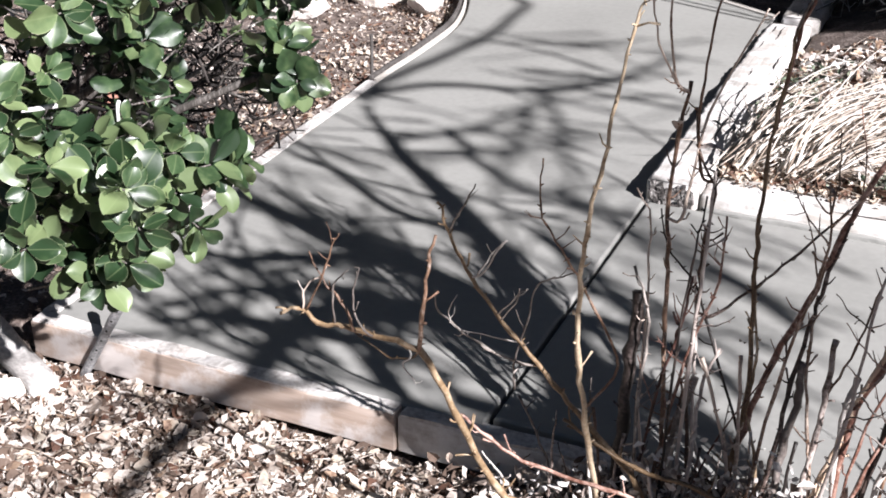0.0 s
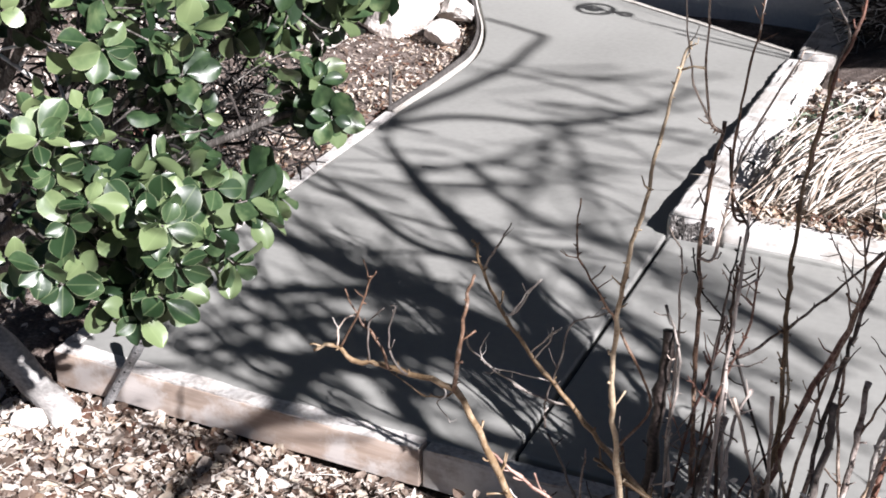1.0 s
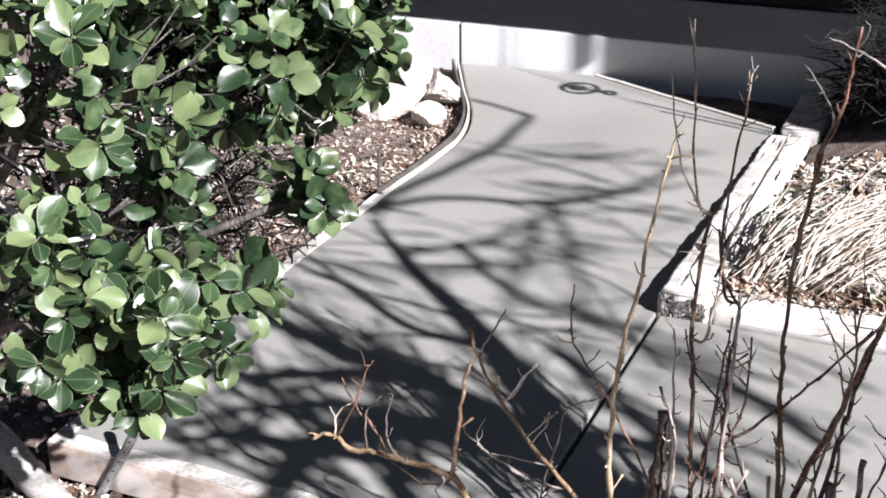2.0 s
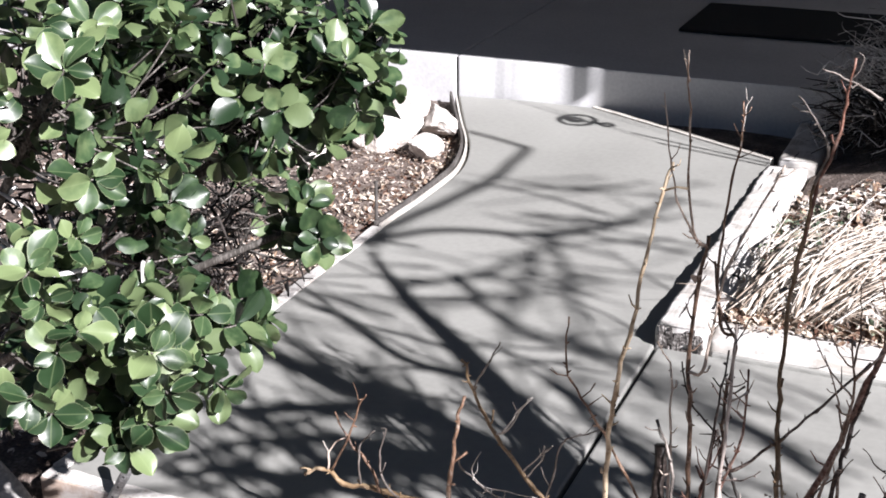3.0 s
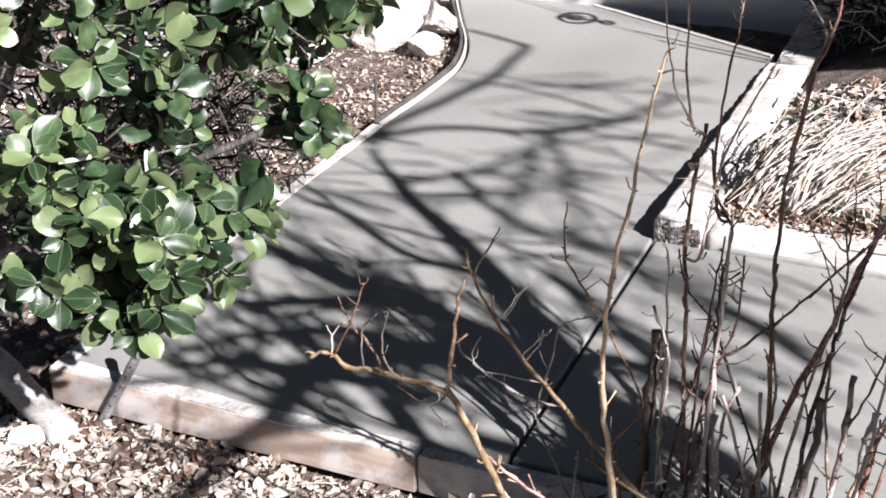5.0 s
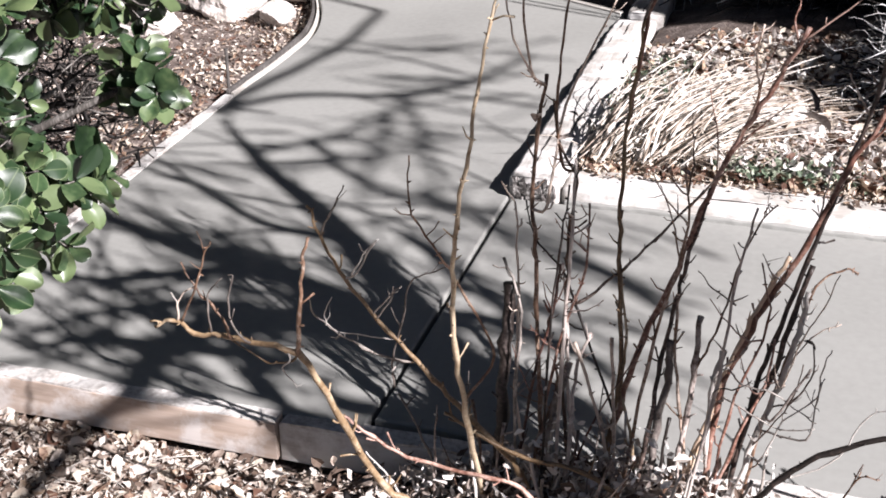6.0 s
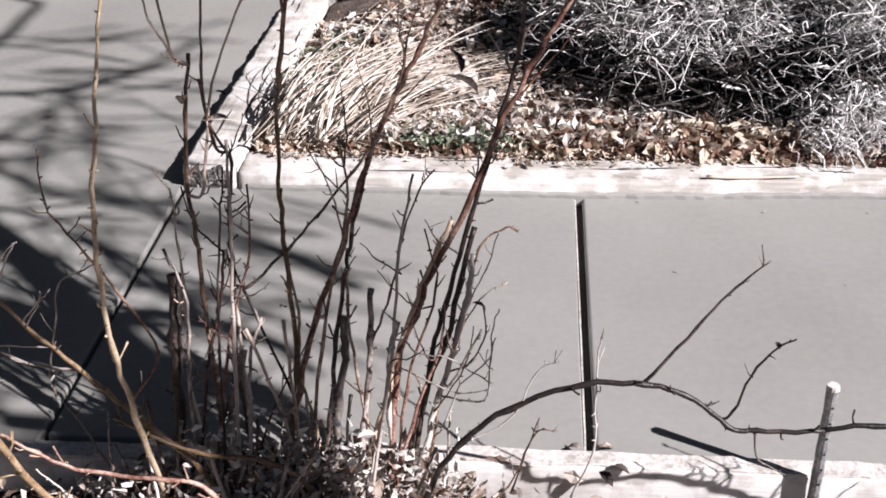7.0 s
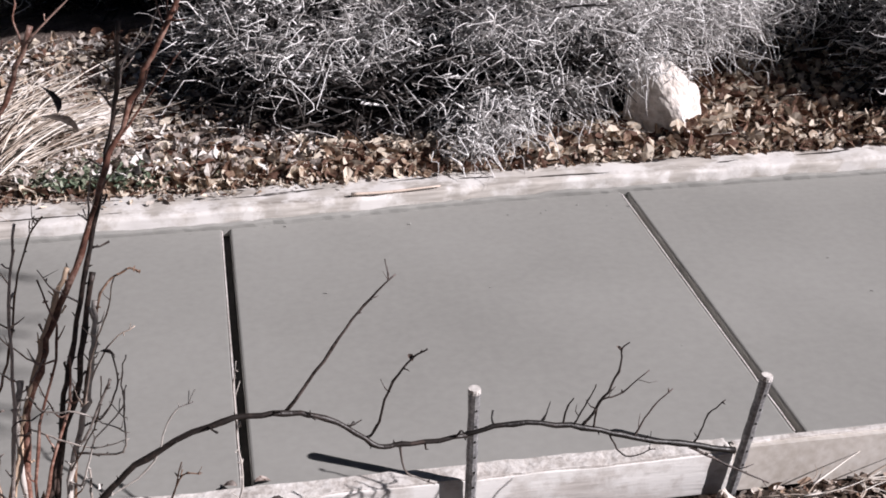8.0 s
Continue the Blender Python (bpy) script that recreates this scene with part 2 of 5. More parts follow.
def tube_lists(line, radii, sides, verts, faces):
    """Adds a tapered tube to lists of vertices and faces."""
    start = len(verts)
    last = None
    for i, q in enumerate(line):
        ahead = (line[min(i + 1, len(line) - 1)] - line[max(i - 1, 0)]).normalized()
        side = ahead.cross(Vector((0.13, 0.31, 0.94)) if last is None else last)
        if last is not None:
            side = last - ahead * last.dot(ahead)
        if side.length < 1e-5:
            side = ahead.orthogonal()
        side.normalize()
        last = side
        up = ahead.cross(side)
        for k in range(sides):
            a = 2 * math.pi * k / sides
            verts.append(tuple(q + radii[i] * (math.cos(a) * side + math.sin(a) * up)))
    for i in range(len(line) - 1):
        for k in range(sides):
            a, b = start + i * sides + k, start + i * sides + (k + 1) % sides
            faces.append((a, b, b + sides, a + sides))
    faces.append(tuple(start + k for k in reversed(range(sides))))
    faces.append(tuple(start + (len(line) - 1) * sides + k for k in range(sides)))


def tube_bm(line, radii, sides=8):
    verts, faces = [], []
    tube_lists([Vector(q) for q in line], radii, sides, verts, faces)
    bm = bmesh.new()
    vs = [bm.verts.new(v) for v in verts]
    for f in faces:
        bm.faces.new([vs[i] for i in f])
    return bm


def rock_bm(size, seed, corners=()):
    """A broken stone: flat facets from a hull of scattered corners, worn edges and a pitted skin."""
    r = random.Random(seed)
    bm = bmesh.new()
    for q in corners:
        bm.verts.new(q)
    for _ in range(0 if corners else 15):
        d = Vector((r.gauss(0, 1), r.gauss(0, 1), r.gauss(0, 1))).normalized() * r.uniform(0.85, 1.12)
        bm.verts.new(d)
    bmesh.ops.convex_hull(bm, input=list(bm.verts))
    loose = [v for v in bm.verts if not v.link_faces]
    bmesh.ops.delete(bm, geom=loose, context="VERTS")
    bmesh.ops.bevel(bm, geom=[e for e in bm.edges if e.calc_face_angle(0) > 0.3], offset=0.07, segments=2, affect="EDGES", profile=0.5)
    bmesh.ops.triangulate(bm, faces=list(bm.faces))
    for _ in range(3):
        bmesh.ops.subdivide_edges(bm, edges=[e for e in bm.edges if e.calc_length() > 0.16], cuts=1)
        bmesh.ops.triangulate(bm, faces=list(bm.faces))
    off = Vector((seed * 3.1, seed * 1.7, seed))
    for v in bm.verts:
        v.co += 0.10 * noise.noise_vector(v.co * 2.2 + off) + 0.035 * noise.noise_vector(v.co * 7.0 + off)
        v.co = Vector((v.co.x * size[0], v.co.y * size[1], v.co.z * size[2]))
    return bm


rng = random.Random(7)


# ---- ground ----
def ground_height(x, y):
    """Front bed low, planting beds level with the timbers, a trench under the paving."""
    n = 0.018 * noise.noise(Vector((x * 2.1, y * 2.1, 0.3))) + 0.008 * noise.noise(Vector((x * 9, y * 9, 1.7)))
    if y < 2.87:
        rise = 0.085 * math.exp(-((x - 1.00) / 0.29) ** 2 - ((y - 2.77) / 0.22) ** 2)
        rise -= 0.016 * math.exp(-((y - 2.865) / 0.018) ** 2)
        return -0.108 + rise + 0.035 * min(max(x - 1.2, 0), 1) + n
    if x < -0.66 and y < 6.08:
        return -0.045 + n - 0.05 * max(0.0, 1 - (-0.66 - x) / 0.06)
    if x > 0.55 and y > 4.15:
        low = 0.065 * max(0.0, 1 - (x - 0.55) / 0.30) * min((y - 4.15) / 0.9, 1.0)
        return 0.035 + n + 0.05 * min(max(y - 4.4, 0), 1) * min(max((x - 0.55) / 0.5, 0), 1) - low
    if y >= 6.0 or x < -0.66:
        return -0.05 + n
    return -0.13


def axis_steps(lo, hi, near0, near1, fine):
    inner = list(np.arange(near0, near1 + 1e-6, fine))
    out = [near0 - d for d in (0.3, 0.8, 2, 5, 12, 30, 80, 200) if near0 - d > lo]
    return sorted([lo, *out, *inner, *[near1 + d for d in (0.3, 0.8, 2, 5, 12, 30, 80, 200) if near1 + d < hi], hi])


gx, gy = axis_steps(-400, 400, -3.0, 4.8, 0.05), axis_steps(-400, 400, 1.0, 7.0, 0.05)
gv = [(x, y, ground_height(x, y) if -4 < x < 6 and 0 < y < 8 else -0.08) for y in gy for x in gx]
gf = [(j * len(gx) + i, j * len(gx) + i + 1, (j + 1) * len(gx) + i + 1, (j + 1) * len(gx) + i)
      for j in range(len(gy) - 1) for i in range(len(gx) - 1)]
tagged(from_lists("ground", gv, gf, "soil", True), "brown garden soil with dry debris", "ground", kind="structure")

# ---- paving ----
pavement = tagged(new("pavement"), "fresh grey concrete walk with open control joints", "walkway", kind="structure")
JOINTS = (0.445, 1.484, 2.556, 3.61, 4.67, 5.73)
GAPS = (0.0055, 0.009, 0.009, 0.009, 0.009, 0.009)
GAP = GAPS[0]
WALK_Y0, LEG_Y0 = 2.930, 2.897


def far_edge(x):
    """The bed side of the walk swings out a little along its length."""
    s = min(max((x - 1.3) / 1.2, 0.0), 1.0)
    return 4.025 + 0.058 * s * s * (3 - 2 * s)


def slab_bm(outline, z0, z1):
    """A slab from its outline with softly rounded upper arrises."""
    bm = bmesh.new()
    vs = [bm.verts.new((x, y, z0)) for x, y in outline]
    f = bm.faces.new(vs)
    top = bmesh.ops.extrude_face_region(bm, geom=[f])["geom"]
    for v in top:
        if isinstance(v, bmesh.types.BMVert):
            v.co.z = z1
    bmesh.ops.recalc_face_normals(bm, faces=bm.faces)
    edges = [e for e in bm.edges if all(abs(v.co.z - z1) < 1e-6 for v in e.verts)]
    bmesh.ops.bevel(bm, geom=edges, offset=0.007, segments=3, affect="EDGES", profile=0.5)
    return bm


leg = [(-0.63, LEG_Y0), (JOINTS[0] - GAP, LEG_Y0), (JOINTS[0] - GAP, 5.735), (-0.06, 6.00), (-0.42, 6.190), (-0.70, 6.196)]
EDGE = [(-1.035, 6.16, 0), (-0.86, 5.80, 0), (-0.71, 5.50, 0), (-0.625, 5.22, 0), (-0.615, 4.95, 0), (-0.63, 4.6, 0)]
part("slab", slab_bm(leg + [(q.x, q.y) for q in smooth_line(EDGE, 5)], -0.12, 0.0), "concrete", pavement)
for a, b, ga, gb in zip(JOINTS, (*JOINTS[1:], 6.8), GAPS, (*GAPS[1:], 0.0)):
    xs = [a + ga + (b - a - ga - gb) * k / 6 for k in range(7)]
    part("slab", slab_bm([(xs[0], WALK_Y0), (xs[-1], WALK_Y0)] + [(x, far_edge(x)) for x in reversed(xs)], -0.12, 0.0), "concrete", pavement)
for x, g in zip(JOINTS, GAPS):
    part("joint_strip", box_bm(x - g + 0.001, x + g - 0.001, WALK_Y0 + 0.002, far_edge(x) - 0.004, -0.115, -0.022, 0), "joint", pavement,
         "dark joint filler strip")


for x, g in zip(JOINTS[1:], GAPS[1:]):
    part("joint_lip", box_bm(x - g - 0.003, x - g + 0.0005, WALK_Y0 + 0.01, far_edge(x) - 0.02, -0.02, 0.0006, 0, 30, 0.0009, 4), "crust", pavement,
         "thin pale lip of cement along the joint")


# ---- form boards and edging ----
def form_board(x0, x1, y0, y1, z0, z1, mat, label, crust=True, seed=1):
    ob = thing("form_board", box_bm(x0, x1, y0, y1, z0, z1, 0.003, 24, 0.002, seed), mat, label, "board", "form boards", smooth=True)
    if crust:
        long_x = x1 - x0 > y1 - y0
        bm = box_bm(x0 + 0.005, x1 - 0.005, y0 + 0.002, y1 + 0.006, z1 - 0.004, z1 + 0.005, 0.002, 60, 0.004, seed + 5) if long_x else \
            box_bm(x0 + 0.002, x1 + 0.004, y0 + 0.005, y1 - 0.005, z1 - 0.004, z1 + 0.005, 0.002, 60, 0.004, seed + 5)
        part("cement_crust", bm, "crust", ob, "white dried cement smear")
    return ob


form_board(-0.665, 0.262, 2.857, 2.895, -0.092, -0.002, "board", "tan wooden form board with dried cement along its top", seed=1)
form_board(0.266, 1.02, 2.866, 2.904, -0.095, -0.006, "board_pale", "grey cement-smeared form board beside the walk", seed=2)
form_board(1.024, 2.40, 2.889, 2.928, -0.092, 0.002, "board_pale", "pale cement-smeared form board with a white top", seed=3)
form_board(-0.668, -0.632, 2.90, 4.55, -0.10, -0.002, "board", "narrow wooden form board edging the planting bed", seed=4)


def strip(points, height, thick, z_top, mat, name, label, category):
    """An upright strip of thin board that follows a curved line."""
    line = smooth_line([(x, y, 0) for x, y in points], 6)
    verts, faces = [], []
    for i, q in enumerate(line):
        d = (line[min(i + 1, len(line) - 1)] - line[max(i - 1, 0)]).normalized()
        n = Vector((-d.y, d.x, 0)) * thick / 2
        for s, z in ((-1, z_top - height), (1, z_top - height), (1, z_top), (-1, z_top)):
            verts.append((q.x + s * n.x, q.y + s * n.y, z + 0.002 * noise.noise(q * 8)))
    for i in range(len(line) - 1):
        for k in range(4):
            a, b = 4 * i + k, 4 * i + (k + 1) % 4
            faces.append((a, a + 4, b + 4, b))
    faces += [(0, 1, 2, 3), tuple(4 * (len(line) - 1) + k for k in (3, 2, 1, 0))]
    return tagged(from_lists(name, verts, faces, mat), label, category)


strip([(-0.645, 4.56), (-0.632, 4.95), (-0.642, 5.22), (-0.728, 5.51), (-0.878, 5.81), (-1.055, 6.17)], 0.09, 0.008, 0.004, "hardboard",
      "bender_board", "thin curved form board round the bed corner", "edging")
strip([(-0.662, 4.56), (-0.652, 4.96), (-0.664, 5.23), (-0.75, 5.52), (-0.90, 5.82), (-1.08, 6.17)], 0.10, 0.010, 0.012, "edging_dark",
      "garden_edging", "dark curved garden edging behind the form board", "edging")
hard_form = strip([(2.405, 2.912), (2.75, 2.912), (3.3, 2.912), (4.6, 2.912), (6.8, 2.912)], 0.10, 0.018, 0.0, "hardboard",
                  "hardboard_form", "tan hardboard form strip along the walk", "edging")
part("cement_crust", box_bm(2.41, 6.75, 2.916, 2.929, -0.006, 0.004, 0.002, 110, 0.003, 15), "crust", hard_form, "white dried cement smear")


def form_stake(base, top, radius, label, holes=6, mat="steel", head_mat="crust"):
    """A steel stake with nail holes down its side and a burred head."""
    base, top = Vector(base), Vector(top)
    n = 14
    line = [base.lerp(top, i / n) for i in range(n + 1)]
    bm = tube_bm(line, [radius * (1 + 0.05 * math.sin(3 * i)) for i in range(n)] + [radius * 1.12], 10)
    ob = thing("form_stake", bm, mat, label, "stake", "form stakes", smooth=False)
    if mat != "steel":
        return ob
    head = top - (top - base).normalized() * 0.004
    part("head", tube_bm([head, head + (top - base).normalized() * 0.009], [radius * 1.14, radius * 1.05], 12), head_mat, ob, "burred stake head")
    for i in range(holes):
        q = base.lerp(top, 0.45 + 0.09 * i)
        out = Vector((0.25, -0.97, 0))
        part("nail_hole", tube_bm([q + out * (radius * 0.80), q + out * (radius * 1.04)], [radius * 0.24] * 2, 8), "joint", ob)
    return ob


form_stake((1.883, 2.872, -0.160), (1.888, 2.872, 0.210), 0.0105, "speckled round steel form stake, upright by the board")
form_stake((2.381, 2.872, -0.160), (2.436, 2.872, 0.179), 0.0105, "dark steel form stake leaning beside the board end")
form_stake((-0.572, 2.843, -0.190), (-0.372, 2.843, 0.133), 0.011, "grey steel form stake leaning against the tan board", head_mat="steel")
form_stake((-0.69, 4.62, -0.12), (-0.69, 4.63, 0.13), 0.006, "thin dark rod standing in the planting bed", holes=0, mat="edging_dark")


# ---- timber curb ----
def timber(x0, x1, y0, y1, z0, z1, label, seed, fall=0.0):
    bm = box_bm(x0, x1, y0, y1, z0, z1, 0.012, 150, 0.006, seed)
    for v in bm.verts:
        v.co.y += far_edge(v.co.x) - 4.025
        if v.co.z > 0:
            v.co.z -= fall * (v.co.y - y0)
    ob = thing("landscape_timber", bm, "timber" if x1 - x0 > y1 - y0 else "timber_side", label, "timber", "bed edging timbers", smooth=True)
    r = random.Random(seed)
    long_x = x1 - x0 > y1 - y0
    span = (x1 - x0) if long_x else (y1 - y0)
    for _ in range(int(span * 7)):
        ln, u, w = r.uniform(0.06, 0.34), r.uniform(0.03, 0.95), r.uniform(0.12, 0.88)
        a = Vector((x0 + u * (x1 - x0), y0 + w * (y1 - y0), z1)) if long_x else Vector((x0 + w * (x1 - x0), y0 + u * (y1 - y0), z1))
        d = Vector((1, 0, 0)) if long_x else Vector((0, 1, 0))
        ln = min(ln, span * (0.97 - u))
        side = Vector((-d.y, d.x, 0))
        line = [a + d * ln * k / 6 + side * 0.006 * noise.noise(a * 7 + Vector((k, 0, 0))) for k in range(7)]
        for q in line:
            q.y += far_edge(q.x) - 4.025
            q.z += 0.0005 - fall * (q.y - y0)
        part("crack", tube_bm(line, [0.0004, 0.0013, 0.0019, 0.0021, 0.0018, 0.0012, 0.0004], 5), "inner", ob)
    if long_x:
        lip = box_bm(x0 + 0.01, x1 - 0.01, y0 - 0.014, y0 + 0.004, -0.02, 0.012, 0.004, 110, 0.005, seed + 3)
        for v in lip.verts:
            v.co.y += far_edge(v.co.x) - 4.025
        part("cement_lip", lip, "concrete", ob, "grey cement squeezed along the timber's foot")
    return ob


timber(0.586, 3.40, 4.030, 4.165, -0.10, 0.046, "sun-bleached cracked timber edging the planting bed", 3)
timber(3.405, 6.8, 4.030, 4.165, -0.10, 0.046, "cracked pale timber edging the planting bed", 6)
side_timber = timber(0.438, 0.585, 4.030, 5.66, -0.10, 0.057, "whitened weathered timber with a blackened end along the side walk", 8, 0.027)
for i in range(46):
    u, w = rng.random(), rng.random()
    b = box_bm(0, 0.006 + 0.012 * rng.random(), 0, 0.012, 0, 0.010 + 0.028 * rng.random(), 0.0015)
    b.transform(Matrix.Translation((0.450 + 0.115 * u, 4.020 + 0.006 * rng.random(), -0.012 + 0.05 * w)) @ pose(0, 0, 0, 0, rng.uniform(-25, 25), rng.uniform(-20, 20)))
    part("splinter", b, "char", side_timber, "blackened splinter of end grain")

# end strip of the side walk beside the porch
thing("end_board", box_bm(-0.40, 0.56, -0.012, 0.012, -0.09, 0.004, 0.003, 20, 0.002, 6), "hardboard",
      "narrow board closing the side walk by the porch", "board").matrix_world = pose(-0.06, 6.018, 0, 0, 0, -27.7)
timber(0.47, 0.61, 5.675, 6.19, -0.10, 0.030, "shaded weathered timber between the walk and the porch", 12)

# ---- porch and house ----
porch = tagged(new("porch"), "raised grey concrete porch slab with a scored joint", "porch", kind="structure")
part("slab", box_bm(-4.0, -1.072, 6.21, 8.6, -0.15, 0.168, 0.008), "porch", porch)
part("slab", box_bm(-1.062, 5.0, 6.215, 8.6, -0.15, 0.168, 0.008), "porch", porch)
part("joint_strip", box_bm(-1.071, -1.063, 6.22, 8.6, -0.15, 0.159, 0), "joint", porch)
thing("doormat", box_bm(-0.26, 1.25, 7.03, 7.70, 0.169, 0.185, 0.006, 20, 0.002), "mat", "black rubber doormat on the porch", "mat")
tagged(thing("wall_house", box_bm(-5.0, 6.5, 8.6, 8.8, -0.2, 2.7, 0.005), "paint", "grey painted house wall behind the porch", "wall"), kind="structure")
# Unseen roof on posts, added and outlined to cast the porch's shade.
shade_roof = tagged(new("roof_shade"), "unseen dark shingled roof added to shade the porch", "roof", kind="structure")
part("roof_slab", box_bm(-5.5, 4.7, 4.725, 9.2, 2.40, 2.55, 0.01), "roof", shade_roof)
part("roof_slab", slab_bm([(2.48, 4.722), (2.697, 4.60), (3.56, 4.135), (4.7, 3.55), (4.7, 4.722)], 2.40, 2.55), "roof", shade_roof)
for px in (-5.3, 4.45):
    thing("porch_post", box_bm(px, px + 0.12, 4.85, 4.97, -0.1, 2.40, 0.006), "paint", "unseen square painted post holding the added roof", "post", "porch posts")


def hanging_ornament(shade, lift):
    """A small iron ring with scrolls on a chain under the porch eave; its shade falls at the given place on the walk."""
    c = Vector((*shade, 0)) + S * lift
    ob = tagged(new("hanging_ornament"), "small black iron ring ornament hung from the porch eave", "ornament")
    ob.location = c

    def ring(rad, thick, mid):
        pts = [Vector((mid[0] + rad * math.cos(2 * math.pi * k / 20), mid[1] + rad * math.sin(2 * math.pi * k / 20), mid[2])) for k in range(21)]
        return tube_bm(pts, [thick] * 21, 6)

    part("ring", ring(0.075, 0.010, (0, 0, 0)), "edging_dark", ob, smooth=True)
    part("scroll", ring(0.028, 0.010, (-0.01, 0.0, 0)), "edging_dark", ob, smooth=True)
    part("scroll", ring(0.024, 0.009, (0.135, -0.02, 0)), "edging_dark", ob, smooth=True)
    part("bar", tube_bm([Vector((-0.08, 0, 0)), Vector((0.12, -0.015, 0))], [0.007, 0.007], 6), "edging_dark", ob)
    part("chain", tube_bm([Vector((0, 0, 0)), Vector((0, 0, 2.41 - c.z))], [0.003, 0.003], 6), "edging_dark", ob)


hanging_ornament((-0.42, 5.985), 2.0)


def wind_chime(wall, reach):
    """An unseen slim tube on a cord, added under the eave; its shade falls on the porch riser at the given place."""
    c = Vector(wall) + S * reach
    ob = tagged(new("wind_chime"), "unseen slim dark tube added under the eave to shade the riser", "wind chime")
    ob.location = c
    part("tube", tube_bm([Vector((0, 0, -0.06)), Vector((0, 0, 0.16))], [0.026, 0.026], 12), "edging_dark", ob, smooth=True)
    part("cord", tube_bm([Vector((0, 0, 0.16)), Vector((0, 0, 2.41 - c.z))], [0.002, 0.002], 5), "edging_dark", ob)


wind_chime((-0.475, 6.21, 0.10), 3.66)


def eave_wire(a, b, lift):
    """An unseen rail of stout wire, added under the roof; its shade draws a thin line over the end of the side walk."""
    p, q = (Vector((*e, 0)) + S * lift for e in (a, b))
    ob = thing("wire_rail", tube_bm([p, p.lerp(q, 0.5) - Vector((0, 0, 0.006)), q], [0.007] * 3, 6), "edging_dark",
               "unseen stout dark wire rail added to shade a line on the walk", "wire", "wire rails")
    for e in (p, q):
        part("hanger", tube_bm([e, Vector((e.x, e.y, 2.41))], [0.002, 0.002], 5), "edging_dark", ob)


eave_wire((-0.15, 5.89), (0.52, 5.675), 2.3)
eave_wire((-0.02, 5.80), (0.52, 5.645), 2.3)

# ---- stones and a paver ----
def rock(x, y, z, size, seed, label, turn=0, corners=()):
    ob = thing("rock", rock_bm(size, seed, corners), "rock", label, "rock", "garden rocks", smooth=False)
    ob.matrix_world = pose(x, y, z, 0, 0, turn)
    return ob


rock(-1.10, 5.52, 0.03, (0.17, 0.17, 0.15), 2, "large pale rock in the planting bed", 20)
rock(-0.90, 5.62, 0.02, (0.085, 0.10, 0.09), 5, "pale rock beside the curved edging", 50)
rock(-0.86, 5.40, -0.01, (0.085, 0.09, 0.07), 9, "small pale rock beside the curved edging", 10)
rock(-1.16, 5.90, 0.0, (0.13, 0.11, 0.10), 14, "pale rock against the porch riser", 35)
rock(-1.35, 5.2, 0.0, (0.16, 0.14, 0.10), 12, "pale rock half under the evergreen shrub", 0)
WEDGE = ((0.25, -1.1, -0.6), (-1.0, -0.1, -0.6), (1.0, -0.1, -0.6), (0.1, 1.0, -0.6), (0.12, -0.85, 0.3), (-1.05, 0.0, 0.6), (0.75, -0.05, 0.5),
         (-0.45, -0.35, 1.1), (-0.6, 0.6, 1.0), (0.1, 0.5, 1.05))
rock(2.77, 4.39, 0.10, (0.125, 0.125, 0.145), 36, "sunlit white wedge of rock at the foot of the dry shrub", 0, WEDGE)
rock(2.58, 4.50, 0.14, (0.09, 0.08, 0.08), 22, "pale rock hung over with dry twigs", 60)
rock(3.17, 4.93, 0.23, (0.11, 0.10, 0.10), 23, "pale rock among dead twigs", 10)
rock(1.06, 4.66, 0.075, (0.14, 0.12, 0.05), 27, "flat pinkish stone behind the dry grass", 25)
rock(1.20, 4.52, 0.07, (0.05, 0.05, 0.045), 28, "small pale stone by the dry grass", 5)
rock(-1.56, 4.50, 0.0, (0.10, 0.08, 0.06), 41, "small pale rock beneath the evergreen shrub", 15)
rock(-1.68, 4.82, 0.0, (0.09, 0.08, 0.06), 43, "small pale rock beneath the evergreen shrub", 70)
rock(-0.62, 2.72, -0.10, (0.055, 0.05, 0.045), 31, "small grey stone under the form board", 0)
rock(-0.40, 2.815, -0.11, (0.05, 0.03, 0.03), 33, "small tan stone under the form board", 0)
paver = thing("paver", box_bm(-0.10, 0.10, -0.05, 0.05, 0, 0.055, 0.006, 4, 0.002), "brick", "worn red brick lying in the planting bed", "brick")
paver.matrix_world = pose(-1.35, 4.15, -0.04, 0, 4, 35)


def cut_log():
    """A short weathered log that lies at the corner of the boards, with a paler cut end."""
    line = smooth_line([(-0.86, 2.84, 0.03), (-0.74, 2.81, -0.02), (-0.60, 2.765, -0.065), (-0.545, 2.745, -0.085)], 4)
    verts, faces = [], []
    tube_lists([q + 0.006 * noise.noise_vector(q * 11) for q in line], [0.036 + 0.004 * noise.noise(q * 13) for q in line], 12, verts, faces)
    ob = tagged(from_lists("cut_log", verts, faces, "log", True), "short grey weathered log lying by the board corner", "log")
    end = line[-1]
    d = (line[-1] - line[-2]).normalized()
    part("cut_end", tube_bm([end - d * 0.002, end + d * 0.004], [0.034, 0.032], 12), "board_pale", ob, "pale sawn end")


cut_log()


# ---- rose bush ----
rose = tagged(new("rose_bush"), "leafless rose bush of thorny brown and tan canes in leaf litter", "bush")
rose.location = (0.85, 2.76, -0.06)
ROSE_INV = Matrix.Translation(rose.location).inverted()


CANES = []


def nearest_cane(p, ahead):
    """The cane point that a twig starting at p and growing along ahead can spring from without doubling back."""
    best = (9.0, None, None)
    for ob, line in CANES:
        for q in line:
            d = (p - q).length
            if d < best[0] and (d < 0.012 or (p - q).dot(ahead) > 0.35 * d * ahead.length):
                best = (d, ob, q)
    return best


